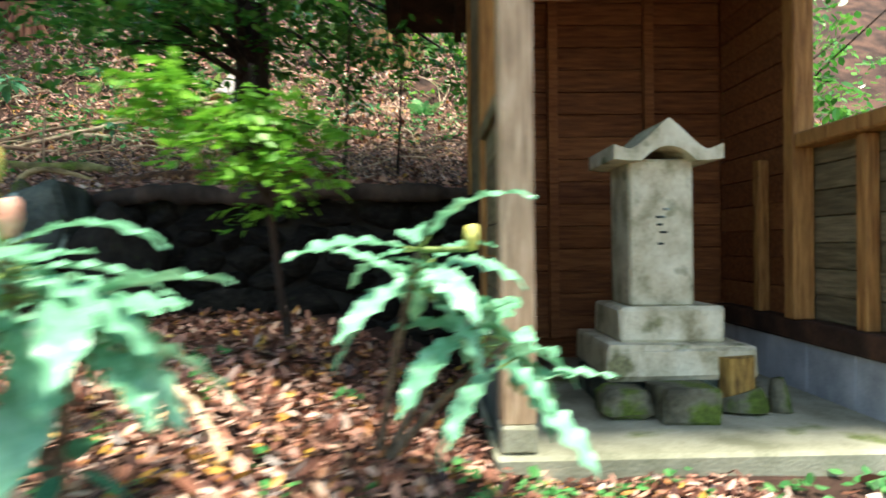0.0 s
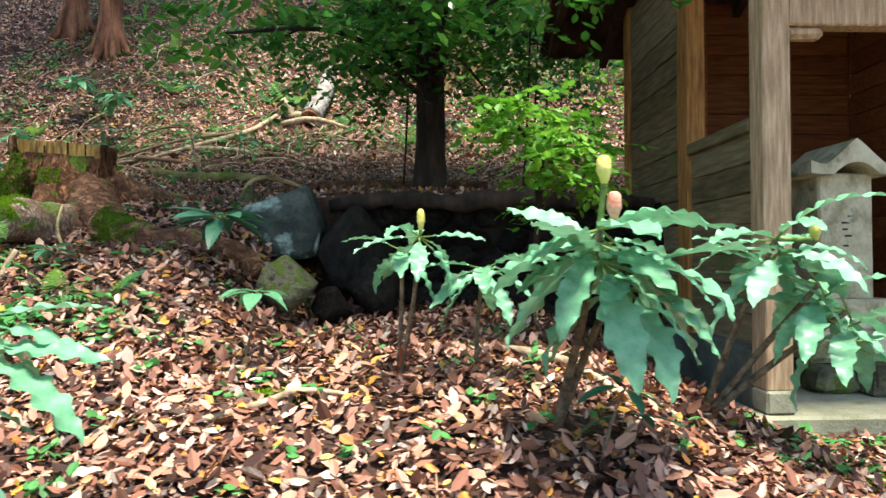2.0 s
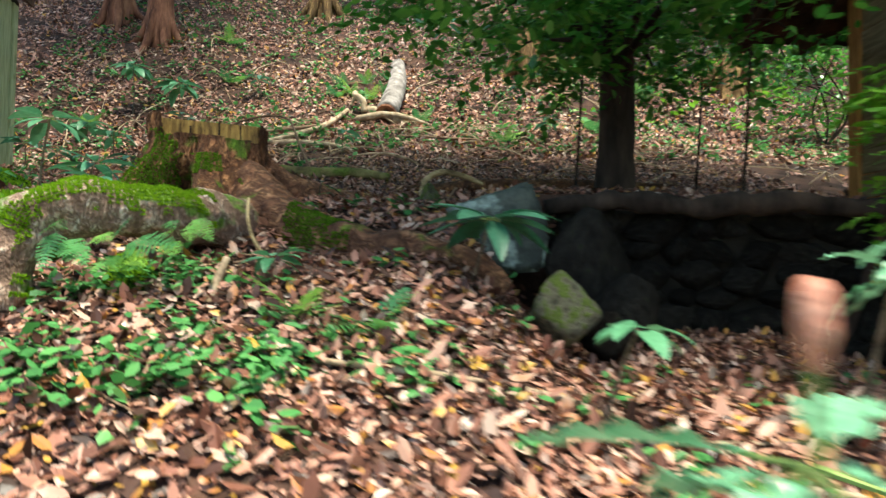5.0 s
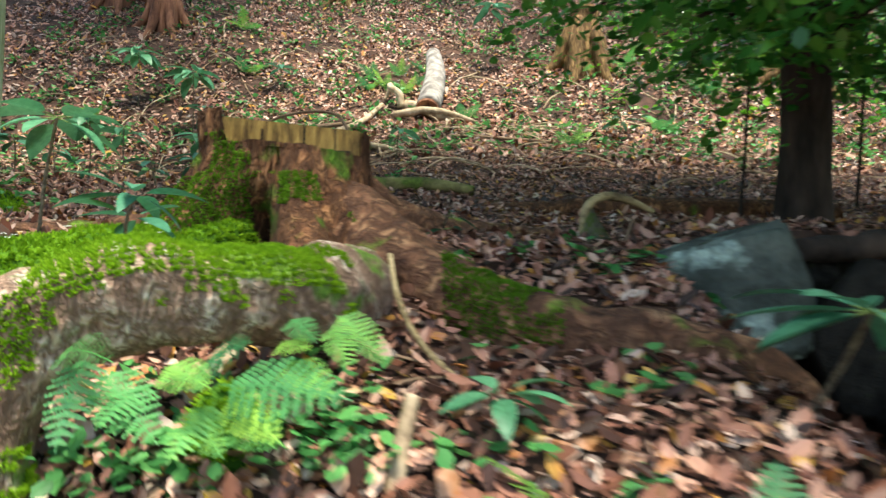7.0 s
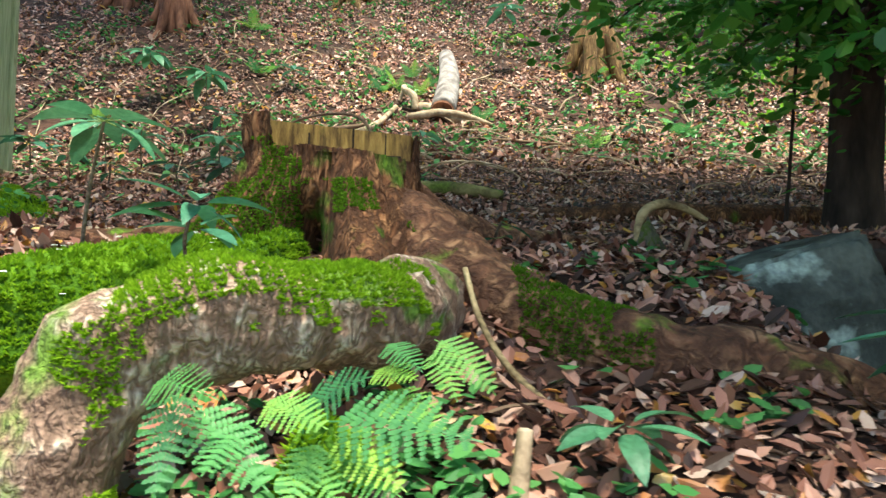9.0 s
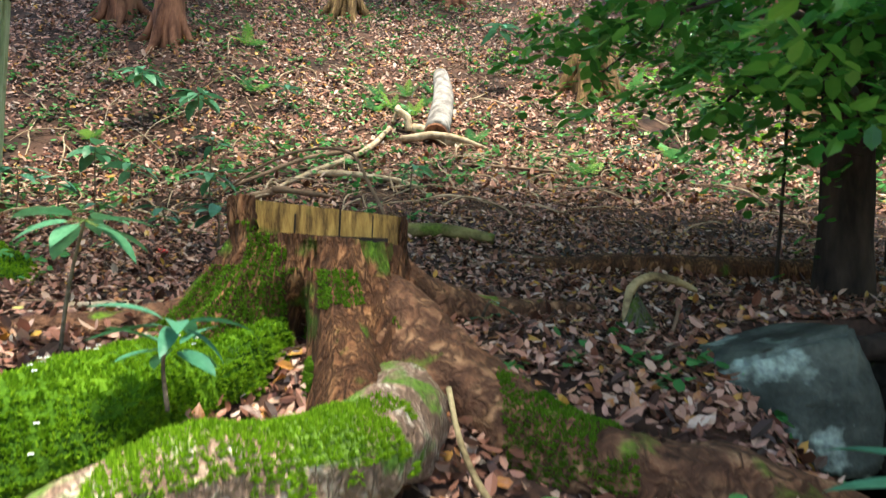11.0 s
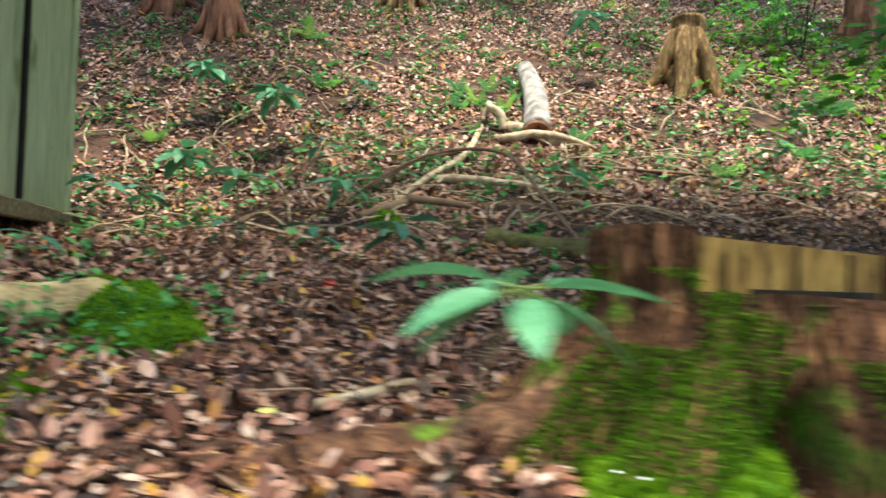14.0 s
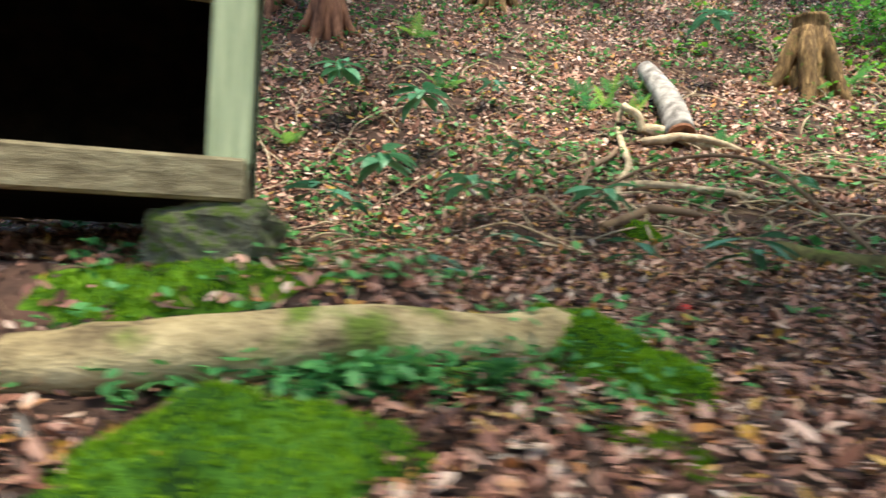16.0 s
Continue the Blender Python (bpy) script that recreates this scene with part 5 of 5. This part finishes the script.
# More limbs above the view, added to darken the floor right of the root
for x, y in ((-2.4, 2.5), (-1.9, 2.6), (-2.6, 2.9), (-2.4, 3.3), (-2.2, 3.1), (-1.7, 3.2), (-1.4, 3.5), (-2.5, 3.6), (-2.1, 3.5), (-2.0, 2.9)):
    limbs.append((.75, (x, y, 5.2 + .8 * rnd.random()), .03))
for x, y, z in ((-.2, 6.2, 2.9), (.5, 6.0, 2.7), (.9, 6.6, 3.1), (.2, 7.2, 3.2), (1.3, 7.3, 3.4), (-.6, 7.0, 3.3), (.6, 5.7, 3.4), (1.6, 6.4, 3.9), (0, 5.6, 3.9), (1.0, 7.9, 4.2), (.3, 6.6, 4.6), (2.2, 7.4, 4.6), (-.4, 5.9, 2.5)):
    limbs.append((min(.75, (z - 1.5) / 5), (x, y, z), .026))
# Further unseen limbs, added only for the shade they throw
for x, y in ((-1.5, 2.2), (-.9, 2.4), (-1.2, 2.8), (-.5, 2.8), (-4.6, 3.3), (-5.2, 3.6), (-5.6, 4.2)):
    limbs.append((.75, (x, y, 5.6 + .8 * rnd.random()), .03))
tree("broadleaf_tree", (-.93, 5.28, 1.36), 6.5, .12, limbs, lambda c: 62 if c[2] < 4 else 130 if c[0] > -2.7 and c[1] < 5.5 else 70 if c[1] < 5.5 else 50, .34, .055, .1, "dark-trunked evergreen tree with glossy leaves above the bank, unseen shade canopy added", TRUNK, CROWN)
limbs = [(.55, (-.55, 2.8, 1.5), .012), (.6, (-.3, 2.85, 1.4), .012), (.65, (-.62, 2.95, 1.62), .012), (.7, (-.35, 3.1, 1.6), .01), (.5, (-.2, 3.0, 1.3), .01), (.8, (-.1, 3.2, 1.5), .01)]
tree("sapling", (-.35, 3.75, .5), 1.25, .02, limbs, 48, .15, .038, .066, "light green sapling standing before the wall", TRUNK, LEAFBRIGHT, (.0, -.6), 1.2, 8)
for x, y in ((-.2, 4.9), (.1, 6.3), (-1.16, 5.5)):
    z = ground_z(x, y)
    tree("sapling", (x, y, z), 2.4, .01, [(.5, (x + rnd.uniform(-.4, .4), y - .3, z + 1.0), .01), (.7, (x - .3, y + .2, z + 1.5), .01), (.8, (x + .35, y - .2, z + 1.8), .01)], 22, .3, .05, .09, "thin dark sapling under the trees", TRUNK, CROWN, (.1, 0), 1.2, 8)
for x, y, r, h in ((-7.32, 12.85, .2, 14), (-8.5, 13.7, .2, 14), (-2.4, 16.4, .22, 15), (3.9, 14.4, .22, 15), (-11.5, 13.5, .2, 14), (2.4, 17.0, .2, 15), (-5.6, 18.5, .22, 15)):
    z = ground_z(x, y)
    lim = [(.62 + .03 * k, (x + 2.2 * math.cos(k * 2.4), y + 2.2 * math.sin(k * 2.4), z + h * (.68 + .035 * k)), .05) for k in range(9)]
    # Limbs reaching forward out of view, added to keep sun off the slope
    lim += [(.55, (x + 2.5 * math.cos(k * 1.3), y - 2.4 + 1.5 * math.sin(k * 1.3), z + h * .6), .05) for k in range(5)] if x < -4 else []
    lim += [(.5, (x + 2.2 * math.cos(k * 1.9), y - 4.6 + 1.6 * math.sin(k * 1.9), z + h * (.54 + .02 * k)), .05) for k in range(5)]
    t = tree("cedar_tree", (x, y, z), h, r, lim, 20 if x < -7 else 36, .8, .14, .29, "tall straight tree with reddish flaking bark on the slope, unseen shade limbs added", CEDAR, CROWN, (rnd.uniform(-.3, .3), 0), 1.35, 16)
    for k in range(6):
        a = k * 1.05 + rnd.uniform(-.3, .3)
        c, w = math.cos(a) * r, math.sin(a) * r
        bm = tube([(c * .5, w * .5, .75), (c * 1.0, w * 1.0, .4), (c * 1.8, w * 1.8, .08 + 1.2 * w), (c * 3.2, w * 3.2, -.1 + 2.2 * w)], [r * .35, r * .45, r * .36, r * .14], 9, .2, 5)
        part("root", bm, CEDAR, t, smooth=True)


def far_stump(x, y, r, h, label):
    z = ground_z(x, y)
    th = thing("far_stump", label, "tree stump", "stumps on the slope", at=(x, y, z))
    part("trunk", tube([(0, 0, -.3), (0, 0, .1), (.02, 0, h * .6), (.03, 0, h)], [r * 1.35, r * 1.15, r * .95, r * .9], 30, .22, 5, pace=.15), FARCUT, th, smooth=True)
    for k in range(6):
        a = k * 1.05 + rnd.uniform(-.3, .3)
        c, w = math.cos(a) * r, math.sin(a) * r
        part("root", tube([(c * .6, w * .6, h * .8), (c * 1.1, w * 1.1, h * .45), (c * 1.7, w * 1.7, .1 + 1.2 * w), (c * 2.7, w * 2.7, -.12 + 2.0 * w)], [r * .35, r * .5, r * .42, r * .16], 10, .2, 6), FARCUT, th, smooth=True)


far_stump(-.33, 12.3, .25, 1.02, "brown cut stump with flaring roots on the slope")
far_stump(-4.65, 15.2, .22, .5, "low reddish stump high on the slope")
far_stump(3.2, 12.0, .25, .6, "mossy cut stump in the undergrowth")
# bushes that close the view at the top of the slope and behind the shed
for x, y, s in ((3.4, 9.6, 1.1), (4.5, 8.2, 1.3), (3.9, 6.5, 1.2), (4.6, 4.6, 1.2), (5.2, 3.4, 1.2), (2.2, 13.5, 1.2), (4.8, 12.6, 1.4)):
    z = ground_z(x, y)
    th = thing("bush", "dense leafy green bush on the hillside", "bush", "hillside bushes", at=(x, y, z))
    for k in range(4):
        part("stem", tube([(0, 0, -.05), (rnd.uniform(-.3, .3) * s, rnd.uniform(-.3, .3) * s, .5 * s), (rnd.uniform(-.6, .6) * s, rnd.uniform(-.6, .6) * s, 1.1 * s)], [.02, .015, .006], 6, .1), TRUNK, th)
    cs = [(rnd.gauss(0, .4) * s, rnd.gauss(0, .4) * s, rnd.uniform(.25, 1.5) * s) for _ in range(26)]
    v, f = clump_crown(cs, 45, .36 * s, .06, .12)
    soup("crown", v, f, CROWN, "", "", parent=th)
# thinner litter beyond the trodden ground
litter("leaf_litter", -12, 8, -4.0, 2.0, 130, .04, .1, "scattered dry leaves on the open ground")
litter("leaf_litter", 1.6, 8, 2.0, 8.0, 130, .04, .1, "scattered dry leaves beside the shed")
litter("leaf_litter", -13, -7, 2.0, 8.0, 130, .04, .1, "scattered dry leaves beyond the hut")
